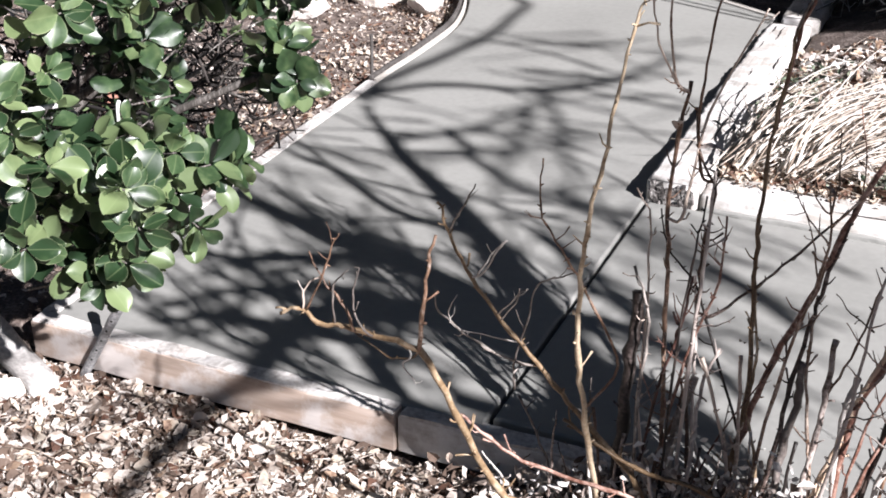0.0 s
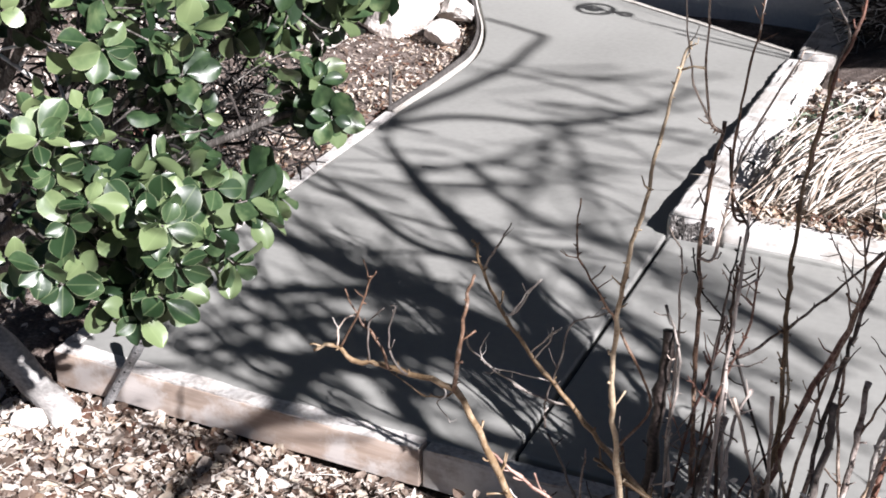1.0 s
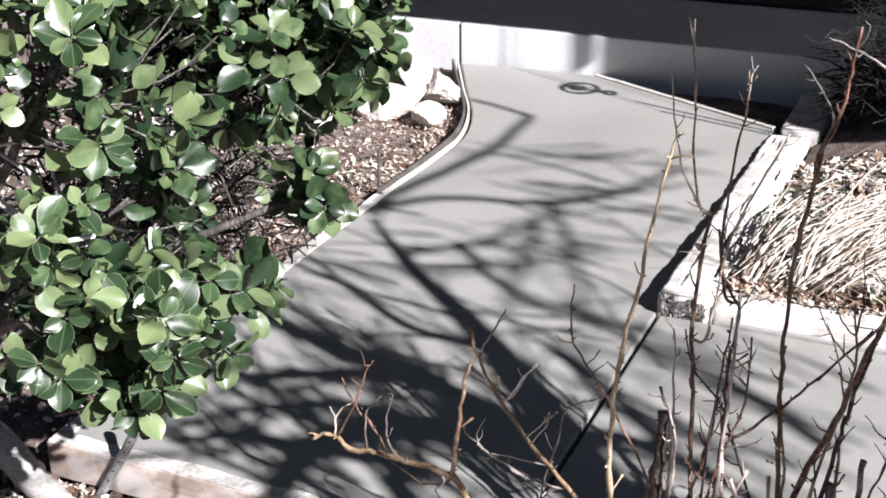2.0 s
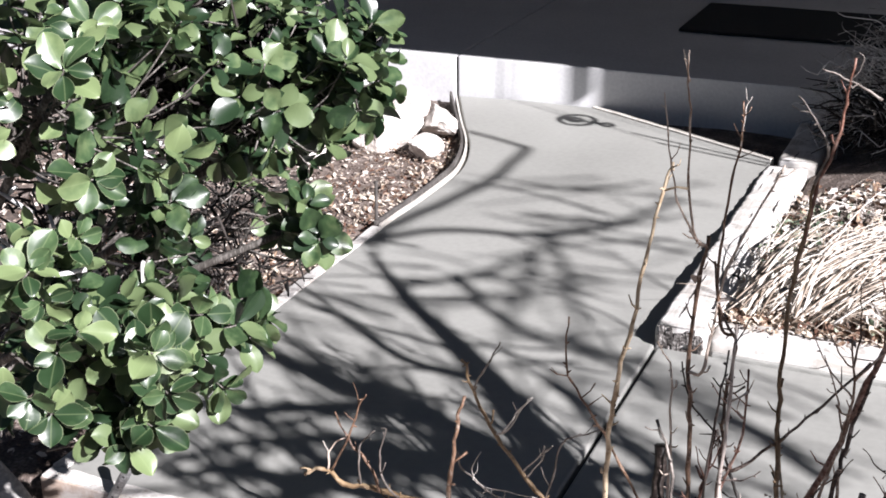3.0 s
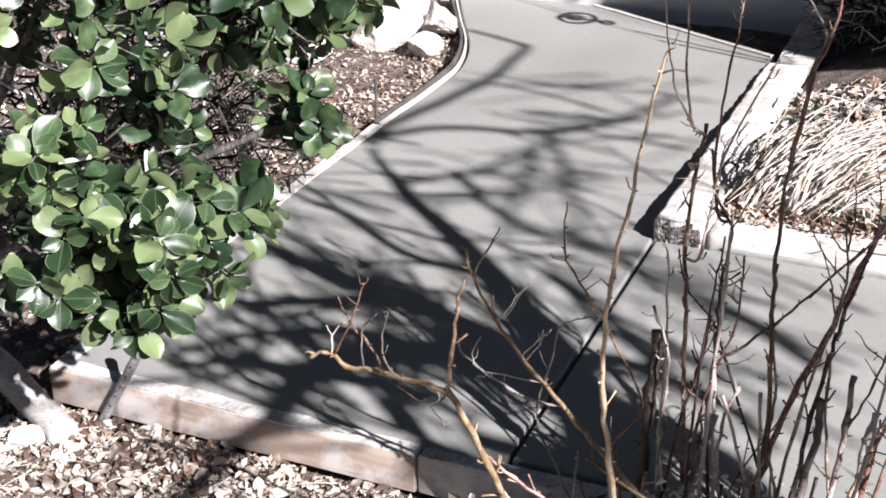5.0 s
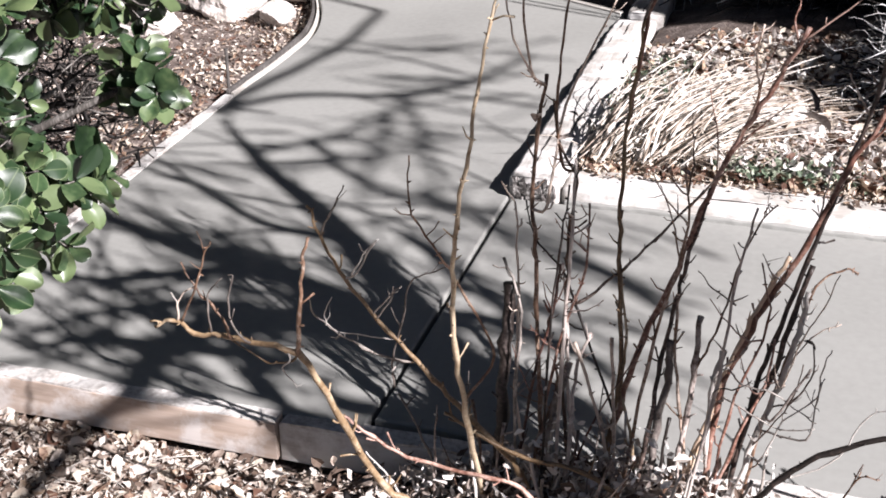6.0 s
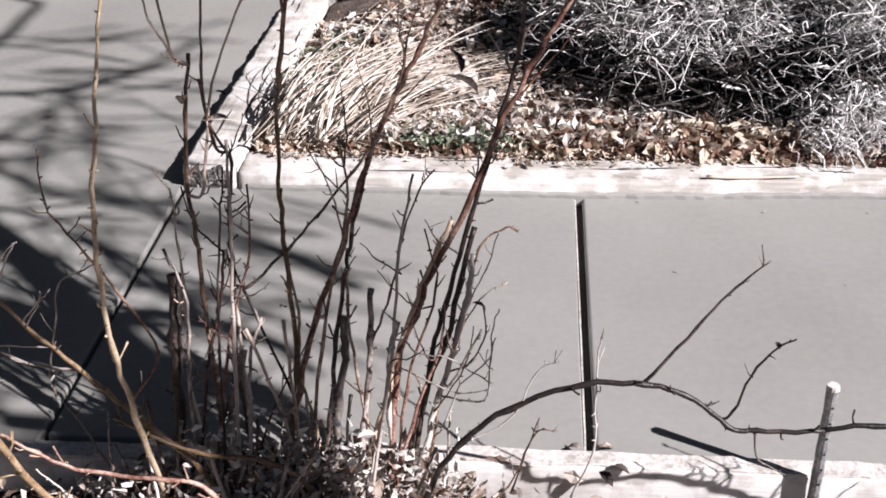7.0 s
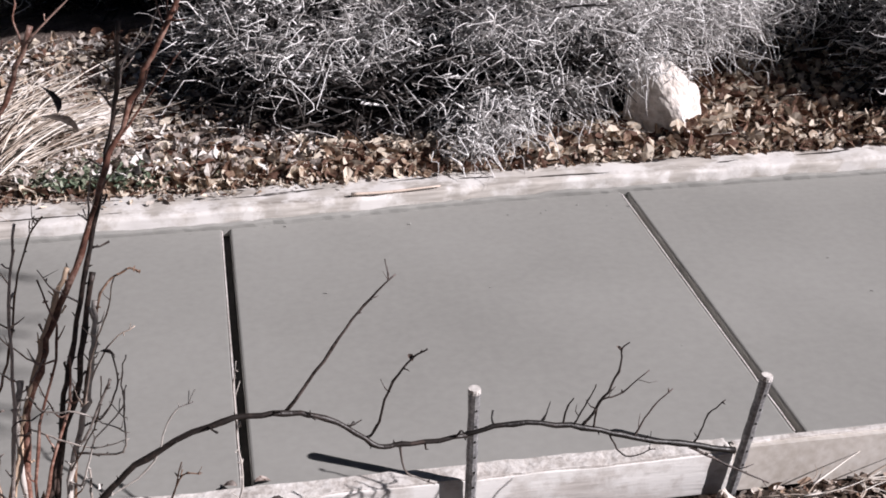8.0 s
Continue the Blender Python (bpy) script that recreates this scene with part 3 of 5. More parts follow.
def cane(points, r0, r1, mat):
    """One cane or twig of the rose bush: a knobbly tapered stem through the points, rooted when it starts low, with thorns; a twig joins its cane."""
    pts = [Vector(p) for p in points]
    rooted = pts[0].z < 0.16 and r0 >= 0.0046
    owner = None
    if rooted:
        foot = pts[0] + (pts[0] - pts[1]).normalized() * 0.12
        pts.insert(0, Vector((foot.x, min(foot.y, 2.80), -0.14)))
    elif CANES:
        d, owner, q = nearest_cane(pts[0], pts[1] - pts[0])
        if 0.004 < d < 0.12:
            pts.insert(0, q)
    line = smooth_line(pts, 5)
    n = len(line)
    radii = []
    for i, q in enumerate(line):
        f = i / (n - 1)
        knob = 1 + (0.22 if i % 5 == 0 else 0.0) + 0.12 * noise.noise(q * 60)
        radii.append((r0 + (r1 - r0) * f) * 0.66 * knob)
        if 0 < i < n - 1:
            line[i] = q + (0.34 * r0 + 0.0022) * noise.noise_vector(q * 48)
    verts, faces = [], []
    tube_lists(line, radii, 7, verts, faces)
    r = random.Random(int(abs(points[0][0]) * 9000 + abs(points[-1][2]) * 700))
    length = sum((line[i + 1] - line[i]).length for i in range(n - 1))
    for _ in range(int(length * (22 if r0 >= 0.004 else 12))):
        i = r.randrange(1, n - 1)
        q = line[i]
        d = (line[i + 1] - line[i - 1]).normalized()
        out = d.orthogonal().normalized()
        out.rotate(Matrix.Rotation(r.uniform(0, 6.28), 3, d))
        tip = q + out * (radii[i] + r.uniform(0.002, 0.0065)) + d * r.uniform(-0.002, 0.005)
        tube_lists([q + out * radii[i] * 0.6, q.lerp(tip, 0.75), tip], [0.0019, 0.0011, 0.0004], 4, verts, faces)
    for _ in range(int(length * 13)):
        i = r.randrange(n // 5, n - 1)
        q = line[i]
        d = (line[i + 1] - line[i - 1]).normalized()
        out = d.orthogonal().normalized()
        out.rotate(Matrix.Rotation(r.uniform(0, 6.28), 3, d))
        w = (out + d * r.uniform(0.1, 1.1)).normalized() * r.uniform(0.006, 0.036)
        kink = q + w * 0.55 + noise.noise_vector(q * 90) * 0.005
        tip = q + w + Vector((0, 0, r.uniform(-0.002, 0.012)))
        s = min(0.0021, radii[i] * 0.7)
        tube_lists([q, kink, tip], [s, s * 0.75, s * (1.1 if r.random() < 0.4 else 0.4)], 5, verts, faces)
    stem = r0 >= 0.0045
    ob = from_lists("cane" if stem else "twig", [tuple(ROSE_INV @ Vector(v)) for v in verts], faces, mat, True)
    ob.parent = rose if stem or owner is None else owner
    if stem:
        CANES.append((ob, line))
        if mat in ("cane_red", "cane_dark", "cane_brown") and line[-1].z > 0.62 and line[-1].x > 1.0:
            for _ in range(5):
                i = r.randrange(n // 2, n - 1)
                d = (line[i + 1] - line[i - 1]).normalized()
                b = line[i] + d * r.uniform(0.04, 0.14) + Vector((r.uniform(-0.09, 0.09), r.uniform(-0.03, 0.03), r.uniform(0.0, 0.05)))
                mid = line[i].lerp(b, 0.5) + Vector((r.uniform(-0.012, 0.012), 0, r.uniform(-0.012, 0.004)))
                cane([tuple(line[i]), tuple(mid), tuple(b)], r.uniform(0.0024, 0.0036), 0.0012, mat)
    return ob


cane([(0.657, 2.562, 0.101), (0.617, 2.546, 0.145), (0.573, 2.481, 0.317), (0.531, 2.423, 0.471), (0.442, 2.417, 0.487), (0.366, 2.414, 0.49), (0.327, 2.414, 0.503), (0.296, 2.414, 0.488)], 0.011, 0.004, "cane_yellow")
cane([(0.531, 2.423, 0.471), (0.55, 2.399, 0.558), (0.56, 2.399, 0.646), (0.572, 2.399, 0.689)], 0.006, 0.003, "cane_brown")
cane([(0.427, 2.41, 0.498), (0.403, 2.41, 0.544), (0.386, 2.41, 0.556), (0.375, 2.41, 0.574), (0.362, 2.41, 0.596), (0.356, 2.41, 0.613)], 0.004, 0.0018, "cane_brown")
cane([(0.337, 2.412, 0.51), (0.341, 2.412, 0.538), (0.358, 2.412, 0.56), (0.373, 2.412, 0.571)], 0.003, 0.0015, "cane_brown")
cane([(0.341, 2.412, 0.538), (0.335, 2.412, 0.548), (0.331, 2.412, 0.555)], 0.0022, 0.0012, "cane_grey")
cane([(0.398, 2.405, 0.559), (0.412, 2.405, 0.586), (0.425, 2.405, 0.599)], 0.0026, 0.0013, "cane_grey")
cane([(0.451, 2.4, 0.502), (0.436, 2.4, 0.524), (0.435, 2.4, 0.556), (0.439, 2.4, 0.584), (0.445, 2.4, 0.606), (0.438, 2.4, 0.608)], 0.003, 0.0014, "cane_grey")
cane([(0.381, 2.4, 0.579), (0.397, 2.4, 0.617), (0.404, 2.4, 0.642), (0.415, 2.4, 0.66)], 0.003, 0.0014, "cane_brown")
cane([(0.521, 2.41, 0.467), (0.509, 2.41, 0.449), (0.524, 2.41, 0.432), (0.531, 2.41, 0.421)], 0.0024, 0.0012, "cane_grey")
cane([(0.594, 2.6, 0.446), (0.607, 2.6, 0.466), (0.62, 2.6, 0.483), (0.625, 2.6, 0.504), (0.636, 2.6, 0.512)], 0.0024, 0.0012, "cane_grey")
cane([(0.561, 2.58, 0.532), (0.579, 2.58, 0.563), (0.593, 2.58, 0.586), (0.607, 2.58, 0.601)], 0.0024, 0.0012, "cane_grey")
cane([(0.512, 2.43, 0.453), (0.471, 2.435, 0.441), (0.422, 2.42, 0.482)], 0.003, 0.0015, "cane_yellow")
cane([(0.817, 2.695, 0.102), (0.727, 2.674, 0.227), (0.669, 2.661, 0.303), (0.593, 2.645, 0.398), (0.529, 2.63, 0.492), (0.497, 2.615, 0.578), (0.479, 2.606, 0.632)], 0.009, 0.003, "cane_yellow")
cane([(0.497, 2.615, 0.578), (0.527, 2.605, 0.638), (0.548, 2.599, 0.679)], 0.003, 0.0015, "cane_grey")
cane([(0.55, 2.627, 0.508), (0.585, 2.617, 0.571), (0.597, 2.615, 0.583)], 0.003, 0.0015, "cane_grey")
cane([(0.57, 2.64, 0.429), (0.602, 2.634, 0.466), (0.613, 2.63, 0.492)], 0.003, 0.0015, "cane_grey")
cane([(0.609, 2.656, 0.333), (0.548, 2.653, 0.351), (0.499, 2.649, 0.377), (0.465, 2.644, 0.407), (0.458, 2.638, 0.442)], 0.004, 0.002, "cane_grey")
cane([(0.499, 2.649, 0.377), (0.481, 2.643, 0.41), (0.5, 2.637, 0.451)], 0.002, 0.0012, "cane_grey")
cane([(0.595, 2.666, 0.272), (0.597, 2.656, 0.337), (0.625, 2.64, 0.429), (0.643, 2.628, 0.504), (0.688, 2.623, 0.535), (0.712, 2.62, 0.551)], 0.003, 0.0015, "cane_grey")
cane([(0.74, 2.723, 0.002), (0.731, 2.642, 0.253), (0.73, 2.59, 0.416), (0.741, 2.543, 0.562), (0.761, 2.504, 0.682), (0.786, 2.469, 0.791), (0.803, 2.467, 0.902), (0.822, 2.467, 1.004), (0.834, 2.467, 1.047)], 0.009, 0.0024, "cane_yellow")
cane([(0.777, 2.656, 0.37), (0.738, 2.633, 0.485), (0.704, 2.619, 0.556), (0.664, 2.603, 0.633), (0.656, 2.595, 0.673), (0.663, 2.584, 0.749)], 0.004, 0.0018, "cane_brown")
cane([(0.746, 2.798, 0.031), (0.745, 2.826, 0.135), (0.743, 2.861, 0.267), (0.743, 2.891, 0.38)], 0.0175, 0.017, "cane_black")
cane([(0.827, 2.799, 0.034), (0.815, 2.838, 0.179), (0.794, 2.883, 0.348), (0.782, 2.914, 0.464), (0.77, 2.931, 0.53), (0.773, 2.964, 0.652), (0.782, 2.977, 0.752)], 0.007, 0.005, "cane_brown")
cane([(0.764, 2.955, 0.753), (0.73, 2.955, 0.818), (0.714, 2.955, 0.886), (0.697, 2.955, 1.001)], 0.0042, 0.0016, "cane_brown")
cane([(0.764, 2.955, 0.753), (0.747, 2.955, 0.85), (0.743, 2.955, 0.958), (0.734, 2.955, 1.033), (0.734, 2.955, 1.075)], 0.0042, 0.0016, "cane_brown")
cane([(0.738, 2.955, 1.024), (0.726, 2.955, 1.061)], 0.002, 0.001, "cane_brown")
cane([(0.816, 2.791, 0.002), (0.769, 2.834, 0.166), (0.763, 2.872, 0.307), (0.752, 2.903, 0.424), (0.744, 2.926, 0.511), (0.712, 2.939, 0.557)], 0.006, 0.002, "cane_brown")
cane([(0.883, 2.797, 0.026), (0.851, 2.852, 0.23), (0.847, 2.894, 0.389), (0.842, 2.919, 0.485), (0.848, 2.942, 0.57), (0.811, 2.959, 0.634), (0.795, 2.977, 0.708)], 0.007, 0.003, "cane_brown")
cane([(0.815, 2.96, 0.599), (0.806, 2.96, 0.735), (0.818, 2.96, 0.868), (0.828, 2.96, 0.938), (0.826, 2.96, 0.999)], 0.005, 0.0018, "cane_brown")
cane([(0.827, 2.96, 0.923), (0.831, 2.96, 0.986), (0.839, 2.96, 1.007)], 0.0022, 0.001, "cane_grey")
cane([(0.799, 2.932, 0.531), (0.818, 2.976, 0.699), (0.877, 2.977, 0.846), (0.898, 2.977, 0.893)], 0.005, 0.002, "cane_brown")
cane([(0.951, 2.836, 0.174), (0.873, 2.881, 0.341), (0.835, 2.901, 0.417), (0.782, 2.914, 0.464), (0.76, 2.931, 0.53)], 0.004, 0.002, "cane_dark")
cane([(0.929, 2.792, 0.008), (0.87, 2.836, 0.17), (0.853, 2.873, 0.31), (0.836, 2.904, 0.427)], 0.007, 0.003, "cane_dark")
cane([(0.933, 2.79, -0.016), (0.95, 2.825, 0.133), (0.956, 2.853, 0.234), (0.939, 2.902, 0.421), (0.932, 2.923, 0.497), (0.926, 2.955, 0.619), (0.935, 2.977, 0.751), (0.947, 2.977, 0.866)], 0.009, 0.004, "cane_yellow")
cane([(0.991, 2.82, 0.114), (0.961, 2.847, 0.214), (0.962, 2.871, 0.304), (0.945, 2.895, 0.392), (0.939, 2.905, 0.43)], 0.005, 0.003, "cane_yellow")
cane([(0.926, 2.79, -0.043), (0.961, 2.839, 0.184), (0.992, 2.874, 0.315), (1.032, 2.903, 0.424), (1.07, 2.936, 0.548), (1.117, 2.968, 0.669), (1.165, 2.977, 0.766), (1.211, 2.977, 0.871)], 0.01, 0.006, "cane_red")
cane([(1.117, 2.968, 0.669), (1.141, 2.977, 0.746), (1.133, 2.977, 0.813), (1.14, 2.977, 0.87)], 0.004, 0.002, "cane_brown")
cane([(1.005, 2.79, -0.012), (1.016, 2.826, 0.136), (1.026, 2.864, 0.277), (1.041, 2.893, 0.385), (1.053, 2.911, 0.453), (1.08, 2.946, 0.586)], 0.008, 0.005, "cane_dark")
cane([(1.086, 2.819, 0.108), (1.066, 2.843, 0.199), (1.046, 2.88, 0.337), (1.046, 2.906, 0.434)], 0.005, 0.004, "cane_brown")
cane([(1.071, 2.81, 0.076), (1.081, 2.838, 0.179), (1.086, 2.864, 0.279), (1.087, 2.888, 0.366)], 0.008, 0.008, "cane_dark")
cane([(1.072, 2.791, 0.003), (1.101, 2.822, 0.119), (1.121, 2.844, 0.201), (1.145, 2.865, 0.281), (1.173, 2.889, 0.37), (1.201, 2.907, 0.439), (1.224, 2.92, 0.487)], 0.01, 0.006, "cane_orange")
cane([(1.132, 2.803, 0.048), (1.121, 2.827, 0.14), (1.121, 2.852, 0.231), (1.132, 2.873, 0.31)], 0.008, 0.008, "cane_grey")
cane([(1.091, 2.864, 0.279), (1.12, 2.886, 0.359), (1.138, 2.909, 0.446), (1.166, 2.932, 0.532), (1.194, 2.942, 0.57)], 0.004, 0.002, "cane_brown")
cane([(1.152, 2.803, 0.049), (1.18, 2.839, 0.183), (1.218, 2.866, 0.284), (1.241, 2.892, 0.382), (1.263, 2.917, 0.477)], 0.009, 0.007, "cane_dark")
cane([(1.173, 2.798, 0.029), (1.201, 2.834, 0.163), (1.233, 2.861, 0.265), (1.254, 2.887, 0.363), (1.262, 2.905, 0.431)], 0.009, 0.007, "cane_grey")
cane([(1.122, 2.794, 0.016), (1.135, 2.852, 0.231), (1.164, 2.876, 0.321), (1.197, 2.899, 0.41), (1.248, 2.925, 0.506), (1.297, 2.96, 0.637), (1.349, 2.977, 0.742), (1.409, 2.977, 0.857), (1.433, 2.977, 0.903)], 0.01, 0.006, "cane_red")
cane([(1.163, 2.795, 0.018), (1.19, 2.852, 0.233), (1.217, 2.881, 0.343), (1.253, 2.92, 0.488), (1.297, 2.96, 0.637), (1.326, 2.977, 0.76), (1.341, 2.977, 0.874)], 0.008, 0.005, "cane_dark")
cane([(1.183, 2.79, -0.002), (1.21, 2.839, 0.184), (1.237, 2.871, 0.304), (1.273, 2.908, 0.441), (1.311, 2.917, 0.475), (1.337, 2.916, 0.473)], 0.005, 0.002, "cane_brown")
cane([(1.228, 2.861, 0.265), (1.275, 2.885, 0.354), (1.321, 2.893, 0.385)], 0.003, 0.0015, "cane_brown")
cane([(0.874, 2.887, 0.365), (0.944, 2.905, 0.431), (1.003, 2.923, 0.499), (1.07, 2.945, 0.581)], 0.005, 0.003, "cane_dark")
cane([(1.219, 2.85, 0.224), (1.263, 2.856, 0.246), (1.286, 2.869, 0.296), (1.28, 2.882, 0.345)], 0.003, 0.002, "cane_dark")
cane([(1.021, 2.793, 0.012), (1.031, 2.832, 0.157), (1.043, 2.859, 0.258), (1.041, 2.875, 0.317)], 0.012, 0.01, "cane_grey")
cane([(0.843, 2.79, -0.047), (0.827, 2.808, 0.066), (0.862, 2.857, 0.251)], 0.012, 0.01, "cane_grey")
cane([(1.008, 2.697, 0.063), (0.938, 2.681, 0.143), (0.816, 2.677, 0.163), (0.741, 2.67, 0.199), (0.686, 2.663, 0.236)], 0.008, 0.004, "cane_yellow")
cane([(0.852, 2.626, 0.112), (0.784, 2.612, 0.154), (0.656, 2.607, 0.168), (0.575, 2.591, 0.215), (0.532, 2.578, 0.257)], 0.007, 0.004, "cane_red")
cane([(1.217, 2.8, 0.148), (1.247, 2.8, 0.235), (1.29, 2.8, 0.281), (1.305, 2.8, 0.331)], 0.003, 0.0015, "cane_grey")
cane([(1.172, 2.8, 0.295), (1.225, 2.8, 0.288), (1.284, 2.8, 0.249), (1.302, 2.8, 0.24)], 0.003, 0.0014, "cane_grey")
cane([(1.287, 2.8, 0.205), (1.297, 2.8, 0.288), (1.3, 2.8, 0.355), (1.31, 2.8, 0.387)], 0.003, 0.0014, "cane_grey")
cane([(1.229, 2.8, 0.233), (1.26, 2.8, 0.3), (1.281, 2.8, 0.345)], 0.0035, 0.003, "cane_dark")
cane([(1.238, 2.8, 0.303), (1.261, 2.8, 0.395), (1.288, 2.8, 0.462), (1.306, 2.8, 0.526)], 0.003, 0.0014, "cane_brown")
cane([(1.189, 2.8, 0.24), (1.243, 2.8, 0.217), (1.3, 2.8, 0.228)], 0.0026, 0.0014, "cane_grey")
cane([(1.206, 2.8, 0.183), (1.254, 2.8, 0.271), (1.268, 2.8, 0.352)], 0.0026, 0.0014, "cane_brown")
cane([(1.199, 2.72, 0.067), (1.257, 2.72, 0.177), (1.33, 2.72, 0.244), (1.452, 2.72, 0.299), (1.547, 2.72, 0.302), (1.612, 2.72, 0.285), (1.69, 2.72, 0.228), (1.736, 2.72, 0.219), (1.844, 2.72, 0.226)], 0.0085, 0.006, "cane_dark")
cane([(1.847, 2.72, 0.229), (1.923, 2.72, 0.24), (2.04, 2.72, 0.218), (2.11, 2.72, 0.195), (2.213, 2.72, 0.165), (2.318, 2.72, 0.138)], 0.006, 0.008, "cane_black")
cane([(1.551, 2.8, 0.248), (1.635, 2.8, 0.365), (1.687, 2.8, 0.442), (1.739, 2.8, 0.493)], 0.005, 0.002, "cane_black")
cane([(1.691, 2.72, 0.256), (1.722, 2.72, 0.344), (1.757, 2.72, 0.386), (1.777, 2.72, 0.399)], 0.004, 0.002, "cane_black")
cane([(2.04, 2.72, 0.221), (2.066, 2.72, 0.263), (2.096, 2.72, 0.32), (2.098, 2.72, 0.364), (2.111, 2.72, 0.377)], 0.004, 0.0015, "cane_black")
cane([(2.066, 2.72, 0.263), (2.104, 2.72, 0.281), (2.149, 2.72, 0.32)], 0.003, 0.0015, "cane_black")
cane([(2.025, 2.72, 0.226), (2.046, 2.72, 0.271), (2.059, 2.72, 0.302)], 0.003, 0.0015, "cane_black")
cane([(2.005, 2.72, 0.228), (2.013, 2.72, 0.263), (2.022, 2.72, 0.279)], 0.003, 0.0015, "cane_black")
cane([(2.135, 2.72, 0.195), (2.16, 2.72, 0.247), (2.194, 2.72, 0.279)], 0.003, 0.0015, "cane_black")
cane([(2.243, 2.72, 0.165), (2.263, 2.72, 0.218), (2.29, 2.72, 0.246)], 0.003, 0.0015, "cane_black")
cane([(2.09, 2.72, 0.198), (2.119, 2.72, 0.15), (2.173, 2.72, 0.159)], 0.003, 0.0015, "cane_black")
cane([(2.234, 2.72, 0.157), (2.312, 2.72, 0.106), (2.391, 2.72, 0.059)], 0.004, 0.002, "cane_black")
cane([(1.734, 2.72, 0.215), (1.744, 2.72, 0.165), (1.791, 2.72, 0.134)], 0.004, 0.0015, "cane_grey")
cane([(1.238, 2.72, 0.165), (1.331, 2.72, 0.221), (1.374, 2.72, 0.318), (1.41, 2.72, 0.341)], 0.003, 0.0015, "cane_grey")
cane([(1.276, 2.74, 0.018), (1.334, 2.74, 0.071), (1.374, 2.74, 0.18), (1.411, 2.74, 0.191)], 0.003, 0.0015, "cane_brown")
cane([(1.339, 2.74, 0.059), (1.361, 2.74, 0.144), (1.382, 2.74, 0.215)], 0.003, 0.0015, "cane_brown")
cane([(1.441, 2.74, 0.052), (1.474, 2.74, 0.15), (1.472, 2.74, 0.276), (1.473, 2.74, 0.352), (1.479, 2.74, 0.395)], 0.003, 0.0015, "cane_grey")
cane([(0.963, 2.98, 0.929), (0.941, 2.98, 0.969), (0.909, 2.98, 1.01)], 0.004, 0.0018, "cane_grey")
cane([(0.931, 2.98, 0.706), (0.949, 2.98, 0.85), (0.975, 2.98, 0.94), (0.983, 2.98, 1.006), (0.99, 2.98, 1.079)], 0.006, 0.003, "cane_red")
cane([(1.036, 2.98, 1.016), (0.986, 2.98, 1.043), (0.941, 2.98, 1.057)], 0.0035, 0.0018, "cane_grey")
cane([(0.986, 2.98, 1.043), (1.003, 2.98, 1.076), (0.993, 2.98, 1.089)], 0.0025, 0.0012, "cane_grey")


def thicket(count, seed):
    """Short dead shoots and cut stubs crowding the foot of the rose bush."""
    r = random.Random(seed)
    for _ in range(count):
        x = min(max(r.gauss(0.89, 0.18), 0.58), 1.22)
        y = min(r.gauss(2.72, 0.06), 2.80)
        h = r.uniform(0.06, 0.26) * (1.0 if r.random() < 0.7 else 1.5)
        lean = (x - 0.85) * 0.6 + r.gauss(0, 0.15)
        side = r.gauss(0.03, 0.05)
        cane([(x, y, -0.06), (x + lean * h * 0.6, y + side * 0.5, -0.06 + h * 0.55), (x + lean * h * 1.4, y + side, -0.06 + h)],
             r.uniform(0.0035, 0.0075), r.uniform(0.0015, 0.005), r.choice(["cane_brown", "cane_dark", "cane_grey", "cane_red", "cane_grey"]))


thicket(40, 11)


def whips(count, seed):
    """Slim upright shoots between the main canes, with a few side twigs."""
    r = random.Random(seed)
    for _ in range(count):
        x, y = r.uniform(0.77, 1.16), r.uniform(2.70, 2.79)
        h = r.uniform(0.22, 0.66)
        lean = (x - 0.78) * 0.75 + r.gauss(0, 0.07)
        pts = [Vector((x, y, -0.06)), Vector((x + lean * h * 0.45, y + 0.05, h * 0.45)), Vector((x + lean * h * 0.8 + r.gauss(0, 0.012), y + 0.10, h * 0.8)),
               Vector((x + lean * h + r.gauss(0, 0.02), y + 0.13, h))]
        mat = r.choice(["cane_brown", "cane_dark", "cane_red", "cane_dark", "cane_grey"])
        cane([tuple(p) for p in pts], r.uniform(0.0046, 0.0075), r.uniform(0.0018, 0.004), mat)
        for _ in range(r.choice((1, 2, 2, 3))):
            a = pts[1].lerp(pts[3], r.random())
            s = r.choice((-1, 1))
            b = a + Vector((s * r.uniform(0.02, 0.07), r.uniform(-0.02, 0.03), r.uniform(0.01, 0.09)))
            cane([tuple(a), tuple(a.lerp(b, 0.6) + Vector((0, 0, -0.008))), tuple(b)], 0.0028, 0.0012, mat)


whips(11, 17)


# ---- leaves ----
def leaf_geometry(length, width, fold, curl, rows=6, wave=0.0, phase=0.0):
    """An obovate leaf with a folded midrib, a curled tip and a slightly waved margin, growing along +y."""
    verts, faces = [], []
    steps = [0.0, 0.10, 0.26, 0.44, 0.62, 0.78, 0.90, 0.97, 1.0] if rows > 4 else [0.0, 0.2, 0.5, 0.8, 1.0]
    rows = len(steps) - 1
    for f in steps:
        w = width * 0.5 * (max(math.sin(math.pi * f ** 1.25), 0.0) ** 0.62 if 0 < f < 1 else 0.05)
        z = -curl * f * f * length
        for u in (-1, -0.5, 0, 0.5, 1):
            rim = wave * width * u * u * math.sin(7.0 * f + phase + (1.3 if u > 0 else 0.0))
            verts.append((u * w, f * length, z + fold * w * (abs(u) ** 1.3) + rim))
    for i in range(rows):
        for k in range(4):
            a = 5 * i + k
            faces.append((a, a + 1, a + 6, a + 5))
    return verts, faces


